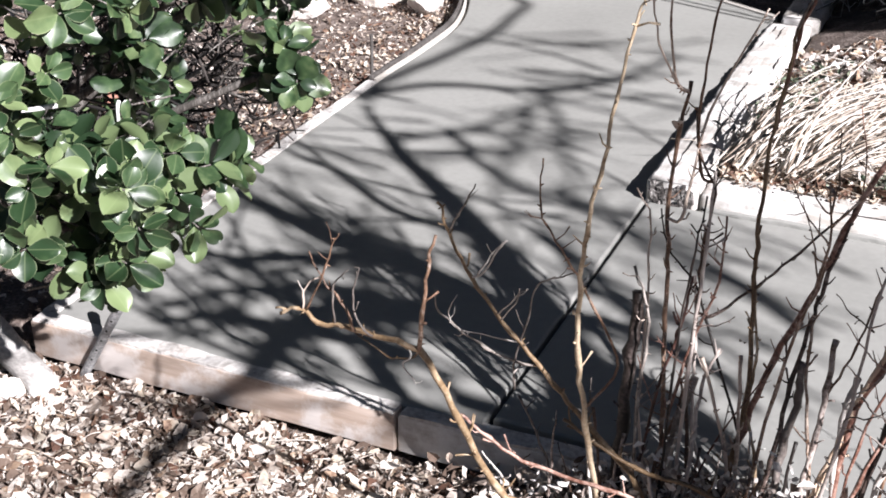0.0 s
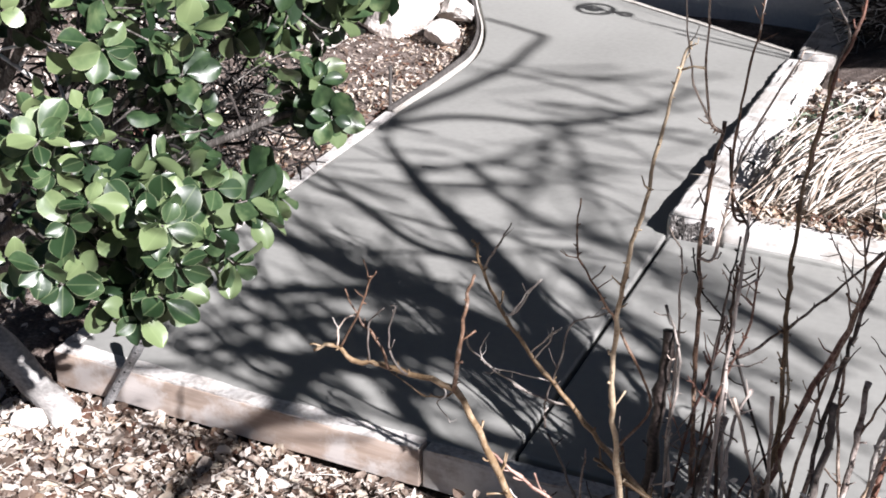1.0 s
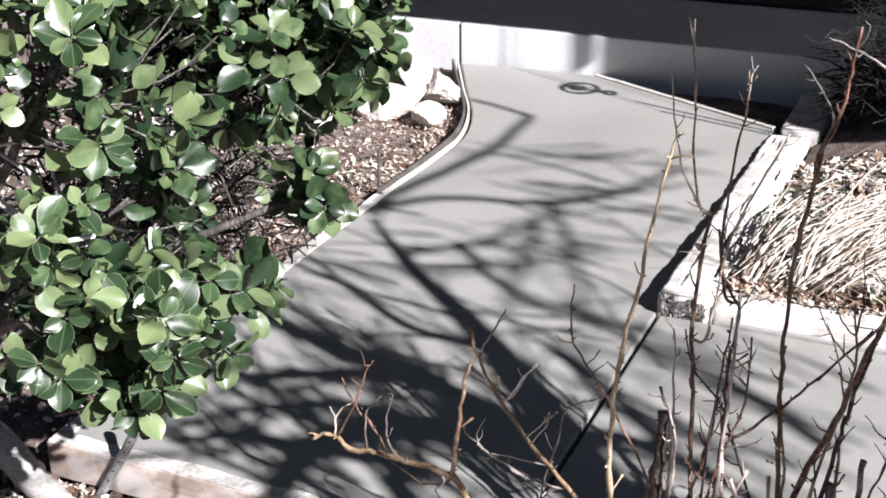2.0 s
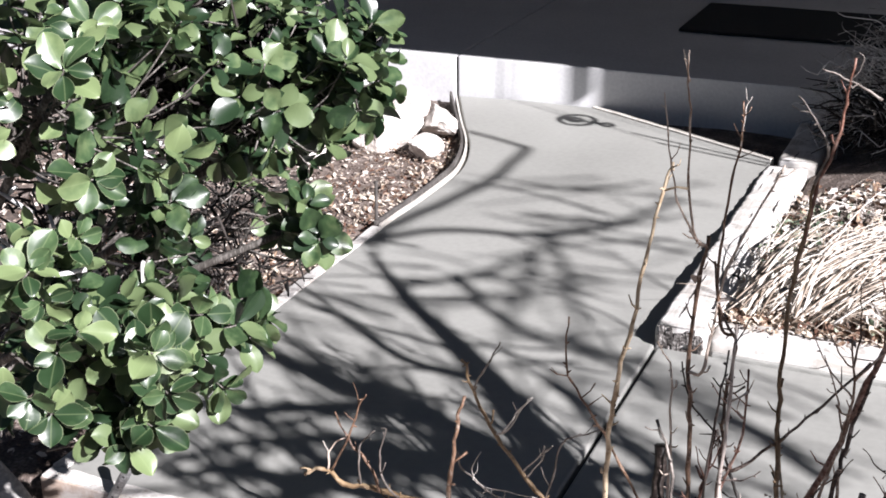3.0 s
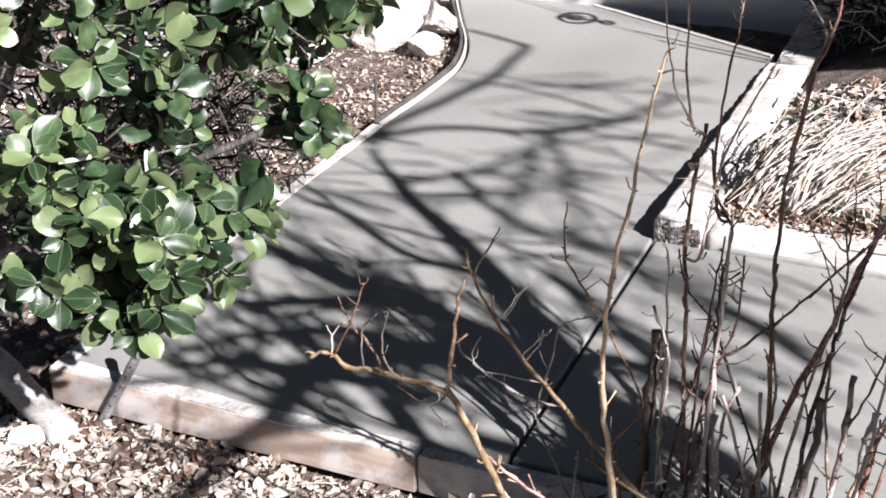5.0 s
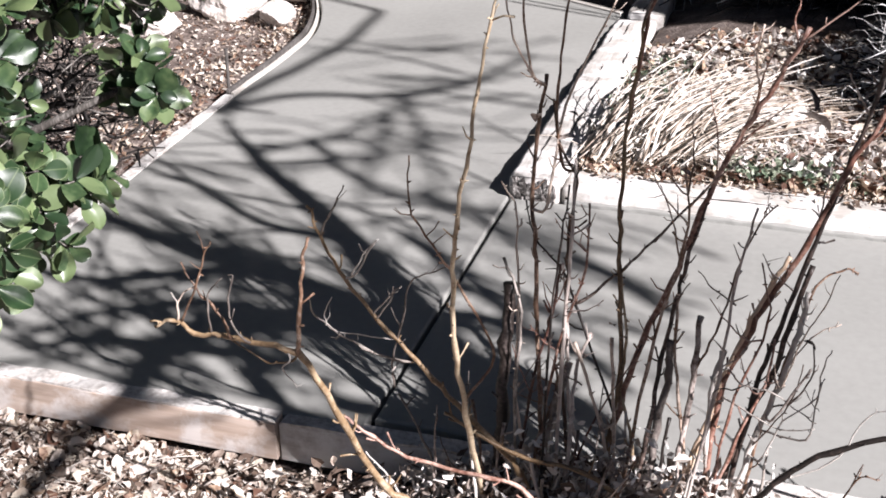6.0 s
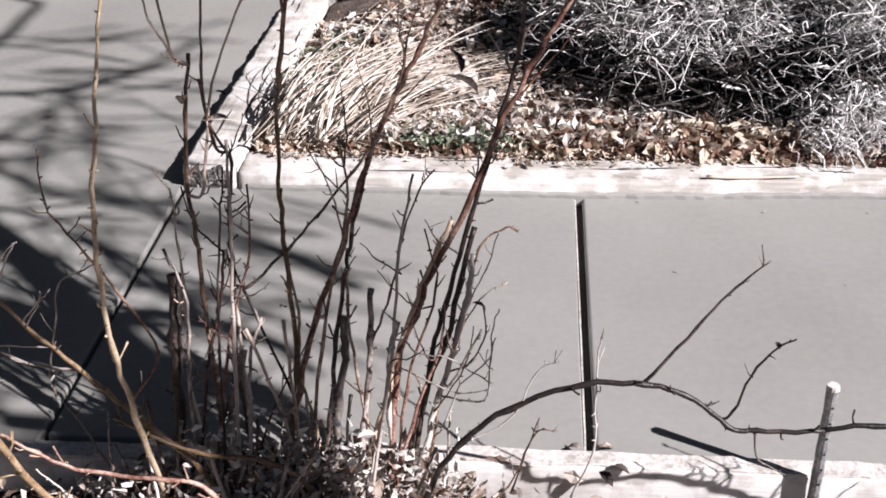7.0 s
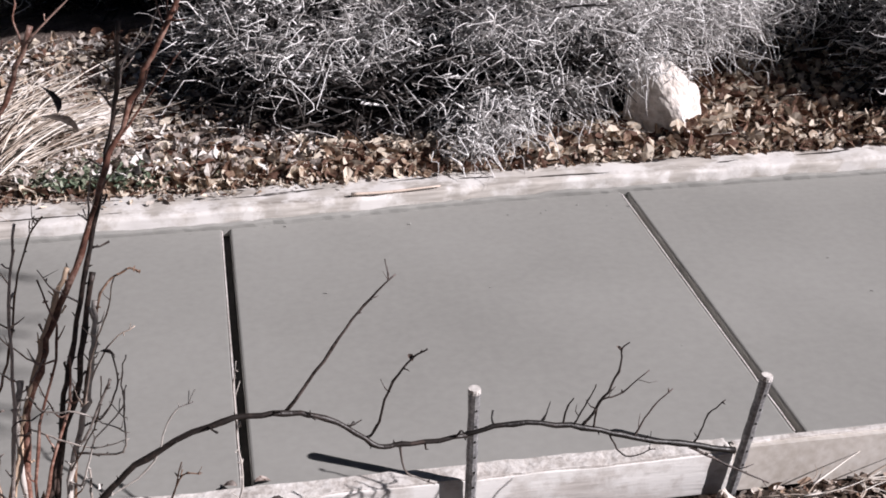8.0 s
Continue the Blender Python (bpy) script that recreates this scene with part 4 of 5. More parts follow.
LEAF_MESHES = []
LEAF_SHAPES = ((0.056, 0.041, 0.32, 0.12), (0.050, 0.040, 0.20, 0.25), (0.062, 0.043, 0.28, 0.05), (0.043, 0.031, 0.5, 0.2), (0.055, 0.046, 0.12, 0.32),
               (0.050, 0.042, -0.15, 0.15), (0.058, 0.040, 0.45, -0.10), (0.046, 0.040, 0.30, 0.40))
for i, shape in enumerate(LEAF_SHAPES):
    lv, lf = leaf_geometry(*shape, wave=0.07, phase=1.1 * i)
    me = bpy.data.meshes.new("leaf")
    me.from_pydata(lv, [], lf)
    me.materials.append(M["leaf"])
    me.polygons.foreach_set("use_smooth", [True] * len(me.polygons))
    margin = me.attributes.new("margin", "FLOAT", "POINT")
    margin.data.foreach_set("value", [1.0 if k % 5 in (0, 4) or k >= len(lv) - 5 else 0.0 for k in range(len(lv))])
    LEAF_MESHES.append(me)

shrub = tagged(new("evergreen_shrub"), "dense evergreen shrub with glossy rounded green leaves", "shrub")
shrub.location = (-0.72, 2.62, -0.08)
SHRUB_INV = Matrix.Translation(shrub.location).inverted()


def shrub_branch(points, r0, r1, sides=7, name="branch"):
    line = smooth_line(points, 5)
    n = len(line)
    verts, faces = [], []
    tube_lists([q + 0.4 * r0 * noise.noise_vector(q * 20) for q in line], [r0 + (r1 - r0) * i / (n - 1) for i in range(n)], sides, verts, faces)
    ob = from_lists(name, [tuple(SHRUB_INV @ Vector(v)) for v in verts], faces, "bark", True)
    ob.parent = shrub
    return line


ROOT = Vector((-0.98, 2.62, -0.14))
FORK = Vector((-0.72, 2.60, 0.20))
shrub_branch([ROOT, (-0.88, 2.63, 0.02), FORK], 0.032, 0.024, 9, "trunk")


def leaf_spray(tip, out, count, r, store):
    """A rosette of leaves round a twig's tip."""
    out = out.normalized()
    for k in range(count):
        a = 2.4 * k + r.uniform(-0.3, 0.3)
        along = out.orthogonal().normalized()
        along.rotate(Matrix.Rotation(a, 3, out))
        d = (along * r.uniform(0.7, 1.0) + out * r.uniform(0.15, 0.75)).normalized()
        face = (out * 0.8 + Vector((0.10, -0.2, 0.55)) + 0.85 * Vector((r.uniform(-1, 1), r.uniform(-1, 1), r.uniform(-1, 1)))).normalized()
        x = d.cross(face).normalized()
        z = x.cross(d)
        m = Matrix((x, d, z)).transposed().to_4x4()
        m.translation = tip - out * 0.012 * (k // 3) + d * 0.006
        store.append(m @ Matrix.Scale(r.uniform(0.58, 1.06), 4))


def lobes():
    """Centre, radii and spray count of the shrub's rounded masses of foliage."""
    return [((-0.03, 2.31, 0.71), (0.22, 0.20, 0.12), 62),
            ((0.06, 2.43, 0.67), (0.15, 0.15, 0.10), 32),
            ((-0.10, 2.40, 1.06), (0.25, 0.25, 0.15), 66),
            ((0.03, 2.86, 0.97), (0.17, 0.19, 0.15), 62),
            ((0.13, 2.93, 1.00), (0.10, 0.10, 0.10), 20),
            ((0.14, 2.74, 0.77), (0.075, 0.07, 0.055), 9),
            ((-0.04, 2.20, 0.88), (0.14, 0.12, 0.06), 9),
            ((-0.02, 2.58, 0.83), (0.17, 0.14, 0.06), 9),
            ((-0.34, 2.85, 0.52), (0.20, 0.18, 0.16), 9),
            ((-0.50, 2.40, 0.84), (0.24, 0.24, 0.20), 14),
            ((-0.40, 3.00, 0.72), (0.26, 0.24, 0.22), 14),
            ((-0.75, 3.15, 0.55), (0.30, 0.28, 0.25), 14),
            ((-0.25, 2.70, 1.22), (0.38, 0.38, 0.18), 60),
            ((-0.02, 2.34, 0.61), (0.17, 0.12, 0.07), 26),
            ((-0.55, 3.55, 0.42), (0.22, 0.24, 0.15), 10),
            ((-0.95, 3.95, 0.38), (0.25, 0.28, 0.16), 12),
            ((-0.30, 3.12, 1.00), (0.34, 0.28, 0.15), 60),
            ((-0.02, 3.12, 0.92), (0.15, 0.16, 0.12), 30)]


def grow_shrub(seed):
    r = random.Random(seed)
    sprays, twigs_v, twigs_f = [], [], []
    for (cx, cy, cz), (ax, ay, az), count in lobes():
        c = Vector((cx, cy, cz))
        limb = shrub_branch([FORK, FORK.lerp(c, 0.5) + Vector((0, 0, 0.06)), c], 0.013, 0.006)
        for _ in range(count):
            d = Vector((r.gauss(0, 1), r.gauss(0, 1), r.gauss(0.15, 1))).normalized()
            k = r.uniform(0.72, 1.05)
            tip = c + Vector((d.x * ax, d.y * ay, d.z * az)) * k
            if noise.noise(tip * 8.5 + Vector((3.1, 0, 0))) < -0.12:
                continue
            start = limb[-1].lerp(limb[-3], r.random())
            midp = start.lerp(tip, 0.55) + Vector((r.uniform(-.03, .03), r.uniform(-.03, .03), r.uniform(-.04, .02)))
            tube_lists(smooth_line([start, midp, tip], 3), [0.0024 - 0.0002 * i for i in range(7)], 4, twigs_v, twigs_f)
            leaf_spray(tip, (tip - midp).normalized() + 0.6 * d, r.choice((5, 6, 7, 8)), r, sprays)
            if r.random() < 0.7:
                leaf_spray(c.lerp(tip, r.uniform(0.3, 0.75)), d + Vector((0, 0, 0.3)), r.choice((3, 4, 5)), r, sprays)
    for _ in range(60):
        a = Vector((r.uniform(-0.9, -0.1), r.uniform(2.3, 3.0), r.uniform(0.35, 0.85)))
        b = a + Vector((r.uniform(-0.25, 0.2), r.uniform(-0.2, 0.25), r.uniform(-0.12, 0.22)))
        tube_lists(smooth_line([a, a.lerp(b, 0.5) + Vector((0, 0, r.uniform(-.03, .03))), b], 3), [0.0035 - 0.0003 * i for i in range(7)], 4, twigs_v, twigs_f)
    # Near-black twigs stand in for deep shade between and under the leaves.
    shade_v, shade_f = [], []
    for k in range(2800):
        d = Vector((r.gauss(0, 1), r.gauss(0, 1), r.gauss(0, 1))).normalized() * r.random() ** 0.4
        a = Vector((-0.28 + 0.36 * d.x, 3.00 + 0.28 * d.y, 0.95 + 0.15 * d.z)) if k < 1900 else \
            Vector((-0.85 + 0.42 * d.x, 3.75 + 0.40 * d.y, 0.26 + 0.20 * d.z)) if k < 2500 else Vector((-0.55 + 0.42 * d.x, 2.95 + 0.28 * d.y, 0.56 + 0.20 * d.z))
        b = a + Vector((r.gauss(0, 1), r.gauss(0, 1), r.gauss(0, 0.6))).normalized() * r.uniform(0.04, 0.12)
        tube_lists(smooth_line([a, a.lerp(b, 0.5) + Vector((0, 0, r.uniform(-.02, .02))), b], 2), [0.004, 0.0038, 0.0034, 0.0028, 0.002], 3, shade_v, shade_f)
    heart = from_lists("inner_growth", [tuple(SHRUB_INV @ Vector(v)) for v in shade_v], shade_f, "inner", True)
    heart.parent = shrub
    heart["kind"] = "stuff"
    tw = from_lists("undergrowth", [tuple(SHRUB_INV @ Vector(v)) for v in twigs_v], twigs_f, "bark", True)
    tw.parent = shrub
    tw["kind"] = "stuff"
    for _ in range(26):
        a = Vector((r.uniform(-0.55, 0.05), r.uniform(2.25, 2.75), r.uniform(0.62, 0.95)))
        b = a + Vector((r.uniform(-0.30, 0.02), r.uniform(-0.12, 0.15), r.uniform(-0.10, 0.10)))
        dv, df = [], []
        tube_lists(smooth_line([a, a.lerp(b, 0.5) + Vector((0, 0, r.uniform(-.03, .03))), b], 4), [0.0042 - 0.0003 * i for i in range(9)], 5, dv, df)
        dead = from_lists("dead_twig", [tuple(SHRUB_INV @ Vector(v)) for v in dv], df, "silver", True)
        dead.parent = shrub
        dead["label"] = "pale bare twig"
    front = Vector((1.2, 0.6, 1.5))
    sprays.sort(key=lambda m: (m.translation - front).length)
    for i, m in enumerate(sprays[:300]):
        ob = new("leaf", LEAF_MESHES[i % 8])
        ob.parent = shrub
        ob.matrix_basis = SHRUB_INV @ m
    bv, bf = [], []
    shapes = [leaf_geometry(*q, wave=0.06, phase=1.1 * k) for k, q in enumerate(LEAF_SHAPES)]
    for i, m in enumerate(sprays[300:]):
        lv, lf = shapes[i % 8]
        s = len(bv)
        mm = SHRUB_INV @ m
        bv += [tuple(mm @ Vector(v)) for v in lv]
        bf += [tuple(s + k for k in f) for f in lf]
    bulk = from_lists("foliage", bv, bf, "leaf_shaded", True)
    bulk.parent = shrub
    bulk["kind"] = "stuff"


grow_shrub(5)


# ---- bare tree whose branches shade the walk ----
tree = tagged(new("bare_tree"), "leafless tree with a leaning trunk and bare branches", "tree")
tree.location = (2.75, 0.75, -0.1)
TREE_INV = Matrix.Translation(tree.location).inverted()


def limb(shadow, lift, r0, r1, twigs=0, seed=0):
    """A limb whose shade falls along the line on the ground; lift is its way towards the sun, in metres."""
    r = random.Random(seed)
    pts = [Vector((x, y, 0)) + S * (lift + 0.8 * i / len(shadow)) for i, (x, y) in enumerate(shadow)]
    line = smooth_line(pts, 5)
    n = len(line)
    verts, faces = [], []
    tube_lists([q + 0.012 * noise.noise_vector(q * 7) for q in line], [r0 + (r1 - r0) * i / (n - 1) for i in range(n)], 8, verts, faces)
    for _ in range(twigs):
        i = r.randrange(1, n - 1)
        d = (line[i + 1] - line[i - 1]).normalized()
        side = d.cross(S).normalized() * r.choice((-1, 1))
        ln = r.uniform(0.2, 0.6)
        a, b = line[i], line[i] + d * ln * 0.55 + side * ln * r.uniform(0.15, 0.6) + S * r.uniform(-0.1, 0.3)
        w = r.uniform(0.003, 0.008)
        tube_lists(smooth_line([a, a.lerp(b, 0.5) + d * 0.04, b], 4), [w * (1 - 0.09 * k) for k in range(9)], 5, verts, faces)
    ob = from_lists("limb", [tuple(TREE_INV @ Vector(v)) for v in verts], faces, "tree_bark", True)
    ob.parent = tree


lean = Vector((0.70, 2.88, 0)) + S * 3.4
part("trunk", tube_bm([Vector(q) - tree.location for q in ((2.75, 0.75, -0.2), (2.86, 0.98, 0.5), tuple(lean))], [0.135, 0.125, 0.105], 12), "tree_bark", tree, smooth=True)
limb([(0.70, 2.88), (0.60, 3.10), (0.38, 3.36), (0.09, 3.69), (-0.27, 4.02), (-0.58, 4.34)], 3.4, 0.092, 0.009, 18, 1)
limb([(0.60, 3.12), (0.36, 3.30), (0.08, 3.42), (-0.22, 3.49), (-0.61, 3.63)], 3.45, 0.062, 0.022, 16, 2)
limb([(0.52, 3.18), (0.22, 3.25), (0.0, 3.20), (-0.09, 3.04), (-0.06, 2.74), (-0.05, 2.40)], 3.4, 0.060, 0.016, 8, 3)
limb([(0.66, 2.87), (0.54, 2.855), (0.42, 2.855), (0.28, 2.875)], 3.4, 0.060, 0.045, 6, 16)
limb([(0.50, 3.16), (0.68, 3.14), (0.84, 3.07), (0.95, 2.97)], 3.4, 0.065, 0.030, 8, 17)
limb([(-0.61, 4.38), (-0.46, 4.59), (-0.12, 4.69), (0.08, 4.89), (0.21, 5.19)], 4.9, 0.018, 0.012, 6, 4)
limb([(-0.36, 4.12), (-0.17, 4.32), (-0.08, 4.54)], 4.9, 0.016, 0.009, 4, 5)
limb([(-0.62, 4.40), (-0.60, 4.60), (-0.52, 4.90), (-0.47, 5.20), (-0.48, 5.52), (-0.53, 5.57), (-0.78, 5.66)], 4.6, 0.018, 0.014, 0, 6)
limb([(-0.25, 4.26), (0.01, 4.02), (0.23, 3.92), (0.45, 3.94)], 4.9, 0.018, 0.010, 6, 7)
limb([(-0.08, 4.54), (-0.02, 4.22), (0.04, 3.95)], 5.6, 0.014, 0.011, 2, 8)
limb([(0.45, 3.36), (0.58, 3.37), (0.77, 3.30), (0.93, 3.17)], 2.8, 0.020, 0.012, 8, 9)
limb([(0.02, 3.45), (-0.20, 3.40), (-0.38, 3.30), (-0.55, 3.30)], 2.9, 0.024, 0.012, 8, 10)
limb([(0.25, 3.20), (-0.02, 3.28), (-0.25, 3.20), (-0.44, 3.00)], 2.9, 0.022, 0.010, 8, 11)
limb([(-0.10, 4.69), (0.12, 4.28), (0.30, 3.87)], 5.8, 0.014, 0.011, 3, 12)
limb([(0.05, 3.08), (-0.24, 3.06), (-0.40, 2.97)], 2.7, 0.022, 0.010, 4, 13)
limb([(0.10, 3.66), (-0.15, 3.70), (-0.42, 3.86), (-0.66, 3.95)], 3.0, 0.018, 0.009, 6, 14)

limb([(0.66, 2.94), (0.52, 2.955), (0.36, 2.965)], 3.4, 0.040, 0.026, 4, 20)
limb([(0.98, 3.52), (0.72, 3.70), (0.45, 3.84), (0.20, 3.98)], 5.2, 0.024, 0.014, 6, 18)
limb([(0.66, 3.36), (0.42, 3.60), (0.22, 3.76)], 4.2, 0.022, 0.012, 4, 19)


def shoots(count, spot, along, spread, lift, seed, thick=(0.006, 0.014)):
    """Whips and spurs of the crown, thin and long, that streak the walk with shade."""
    r = random.Random(seed)
    verts, faces = [], []
    for _ in range(count):
        x, y = spot(r)
        a = radians(r.gauss(along, spread))
        ln = r.uniform(0.2, 0.75)
        up = r.uniform(*lift)
        p = Vector((x, y, 0)) + S * up
        q = Vector((x + math.cos(a) * ln, y + math.sin(a) * ln, 0)) + S * (up + r.uniform(-0.1, 0.35))
        bend = Vector((r.uniform(-1, 1), r.uniform(-1, 1), 0)) * 0.06 * ln
        w = r.uniform(*thick)
        tube_lists(smooth_line([p, p.lerp(q, 0.5) + bend, q], 4), [w * (1 - 0.07 * k) for k in range(9)], 5, verts, faces)
    ob = from_lists("crown", [tuple(TREE_INV @ Vector(v)) for v in verts], faces, "tree_bark", True)
    ob.parent = tree
    ob["kind"] = "stuff"


shoots(56, lambda r: (r.uniform(-0.25, 0.85), r.uniform(2.88, 3.55)), 152, 14, (2.7, 4.4), 51)
shoots(20, lambda r: (r.uniform(-0.45, 0.45), r.uniform(3.5, 4.6)), 175, 25, (5.0, 7.6), 52)
shoots(34, lambda r: (r.uniform(0.5, 1.15), r.uniform(3.05, 3.9)), 165, 12, (4.8, 7.0), 53)
shoots(18, lambda r: (r.uniform(-0.2, 0.42), r.uniform(4.6, 5.4)), 195, 20, (5.0, 7.6), 54)


shoots(26, lambda r: (r.uniform(-0.15, 0.45), r.uniform(2.88, 3.15)), 156, 10, (2.8, 4.2), 58, (0.007, 0.014))
shoots(5, lambda r: (r.uniform(-0.40, 0.22), r.uniform(2.84, 3.00)), 222, 14, (2.9, 4.0), 59, (0.006, 0.012))
shoots(24, lambda r: (r.uniform(-0.55, 0.6), r.uniform(3.2, 4.5)), 160, 26, (2.8, 4.0), 55, (0.004, 0.008))
shoots(18, lambda r: (r.uniform(-0.55, 0.4), r.uniform(2.95, 3.5)), 158, 20, (2.8, 3.8), 56, (0.004, 0.009))


# ---- leaf litter, straw and dead shrubs ----
def litter(name, count, spot, size, mat, label, seed, flat=0.5, level=None, broad=(0.3, 0.6)):
    """Loose curled leaf scraps lying on the soil; spot(r) gives x, y and the height over the soil."""
    r = random.Random(seed)
    verts, faces = [], []
    for _ in range(count):
        x, y, up = spot(r)
        s = r.uniform(*size)
        e = Euler((r.gauss(0, flat), r.gauss(0, flat), r.uniform(0, 6.28))).to_matrix()
        base = Vector((x, y, (ground_height(x, y) if level is None else level) + up))
        a, b, k, roll = s * r.uniform(*broad), s, s * r.uniform(-0.25, 0.35), s * r.uniform(-0.2, 0.25)
        start = len(verts)
        for q in ((0, -b * 0.6, 0), (a * 0.55, -b * 0.2, k), (a * 0.6, b * 0.15, k * 0.9), (a * 0.25, b * 0.5, 0.4 * k + roll), (0, b * 0.65, roll),
                  (-a * 0.4, b * 0.4, 0.5 * k + roll), (-a * 0.62, b * 0.05, 0.8 * k), (-a * 0.5, -b * 0.3, 0.9 * k), (0, 0, 0)):
            rag = Vector((r.uniform(-1, 1), r.uniform(-1, 1), r.uniform(-0.6, 0.6))) * s * 0.09
            verts.append(tuple(base + e @ (Vector(q) + rag)))
        faces += [(start + 8, start + i, start + (i + 1) % 8) for i in range(8)]
    return tagged(from_lists(name, verts, faces, mat), label, "leaf litter", kind="stuff")


def front_spot(r):
    y = 2.86 - 0.75 * r.random() - (r.expovariate(2.6) if r.random() < 0.3 else 0.0)
    return r.triangular(-1.5, 4.2, 0.6) if r.random() < 0.5 else r.uniform(-1.1, 3.4), min(2.842, y), r.uniform(0.0, 0.018)


def clump_spot(r):
    x, y = r.gauss(0.97, 0.20), min(2.825, r.gauss(2.75, 0.06))
    return x, y, abs(r.gauss(0, 0.045))


def bed_spot(r):
    return r.uniform(0.60, 4.2), 4.17 + abs(r.gauss(0, 0.10)), r.uniform(0.0, 0.03)


def left_spot(r):
    return r.uniform(-2.4, -0.68), r.uniform(2.95, 6.0), r.uniform(0.0, 0.015)


litter("leaf_litter", 38000, front_spot, (0.006, 0.026), "litter", "pale dry shredded leaves covering the front bed", 21)
litter("leaf_litter", 5200, front_spot, (0.024, 0.044), "litter", "larger pale curled leaves on the front bed", 26, 0.40, broad=(0.5, 0.85))
litter("leaf_litter", 4800, front_spot, (0.018, 0.042), "litter_red", "brown curled leaves on the front bed", 27, 0.45, broad=(0.45, 0.8))
litter("leaf_litter", 6000, clump_spot, (0.010, 0.036), "litter", "dry leaves caught at the foot of the rose bush", 22, 1.1)
litter("leaf_litter", 1700, lambda r: (min(r.gauss(0.98, 0.18), 1.24), min(2.85, r.gauss(2.74, 0.05)), 0.02 + abs(r.gauss(0, 0.065))), (0.007, 0.024), "litter_pale",
       "bleached curled leaves hanging in the foot of the rose bush", 28, 1.6)
litter("leaf_litter", 380, lambda r: (r.gauss(0.80, 0.11), min(2.83, r.gauss(2.75, 0.05)), 0.03 + abs(r.gauss(0, 0.08))), (0.007, 0.022), "litter_pale",
       "bleached leaves caught among the stubs of the rose bush", 35, 1.6)
litter("leaf_litter", 3600, bed_spot, (0.014, 0.046), "litter_red", "rusty dry leaves along the timber edging", 23, 0.7, broad=(0.45, 0.8))
litter("leaf_litter", 9000, left_spot, (0.006, 0.024), "litter", "dry scraps on brown soil under the shrub", 24)
litter("leaf_litter", 1300, lambda r: (-0.70 - abs(r.gauss(0, 0.22)), r.uniform(4.0, 5.9), r.uniform(0.0, 0.015)), (0.008, 0.026), "litter_red",
       "dry leaves gathered along the curved edging", 29)


def strands(name, count, make, mat, label, category, seed, sides=3):
    r = random.Random(seed)
    verts, faces = [], []
    for _ in range(count):
        pts, w = make(r)
        line = smooth_line(pts, 3)
        n = len(line)
        tube_lists(line, [w * (1 - 0.75 * i / (n - 1)) for i in range(n)], sides, verts, faces)
    return tagged(from_lists(name, verts, faces, mat, True), label, category, kind="stuff")


def straw_blade(r):
    """A tangled short blade low in the clump."""
    x, y = r.uniform(0.60, 1.00), r.uniform(4.18, 4.66)
    ln = r.uniform(0.10, 0.32)
    turn = r.gauss(0.75, 0.7)
    d = Vector((math.cos(turn), math.sin(turn), 0))
    h = r.uniform(0.0, 0.07)
    a = Vector((x, y, ground_height(x, y) + 0.01))
    kink = Vector((r.gauss(0, 1), r.gauss(0, 1), 0)) * 0.06 * ln
    return [a, a + d * ln * 0.5 + Vector((0, 0, h)) + kink, a + d * ln + Vector((0, 0, h * r.uniform(0.2, 0.9))) - kink], r.uniform(0.0012, 0.003)


def straw_stalk(r):
    """A long stalk that has fallen over away from the walk."""
    x, y = r.uniform(0.59, 0.90), 4.165 + abs(r.gauss(0, 0.16))
    ln = r.uniform(0.24, 0.72) * (1.0 if y < 4.4 else 0.75)
    turn = r.gauss(1.02, 0.24) + 0.5 * (0.75 - x)
    d = Vector((math.cos(turn), math.sin(turn), 0))
    side = Vector((-d.y, d.x, 0)) * r.gauss(0, 0.035) * ln
    h = r.uniform(0.03, 0.13)
    a = Vector((x, y, ground_height(x, y) + r.uniform(0.0, 0.05)))
    return [a, a + d * ln * 0.35 + Vector((0, 0, h * 0.75)) + side, a + d * ln * 0.7 + Vector((0, 0, h)) + side * 1.4,
            a + d * ln + Vector((0, 0, h * r.uniform(0.6, 1.15))) + side * r.uniform(-0.5, 1.5)], r.uniform(0.0022, 0.0052)


strands("dry_grass", 300, straw_blade, "straw", "short tangled blades of dry ornamental grass", "grass", 31)
strands("dry_grass", 210, straw_stalk, "straw", "flattened clump of pale dry grass stalks beside the timber", "grass", 34)


def mess_twig(r):
    x, y = r.uniform(0.62, 4.0), r.uniform(4.24, 5.3)
    a = Vector((x, y, ground_height(x, y) + r.uniform(0, 0.03)))
    t = r.uniform(0, 6.28)
    ln = r.uniform(0.05, 0.22)
    d = Vector((math.cos(t), math.sin(t) * (0.3 if y < 4.45 else 1.0), r.uniform(0, 0.25)))
    return [a, a + d * ln * 0.5 + Vector((r.uniform(-.02, .02), r.uniform(-.02, .02), 0.01)), a + d * ln], r.uniform(0.001, 0.0024)


strands("fallen_twigs", 900, mess_twig, "straw", "scattered dry stalks on the bed", "twigs", 32)


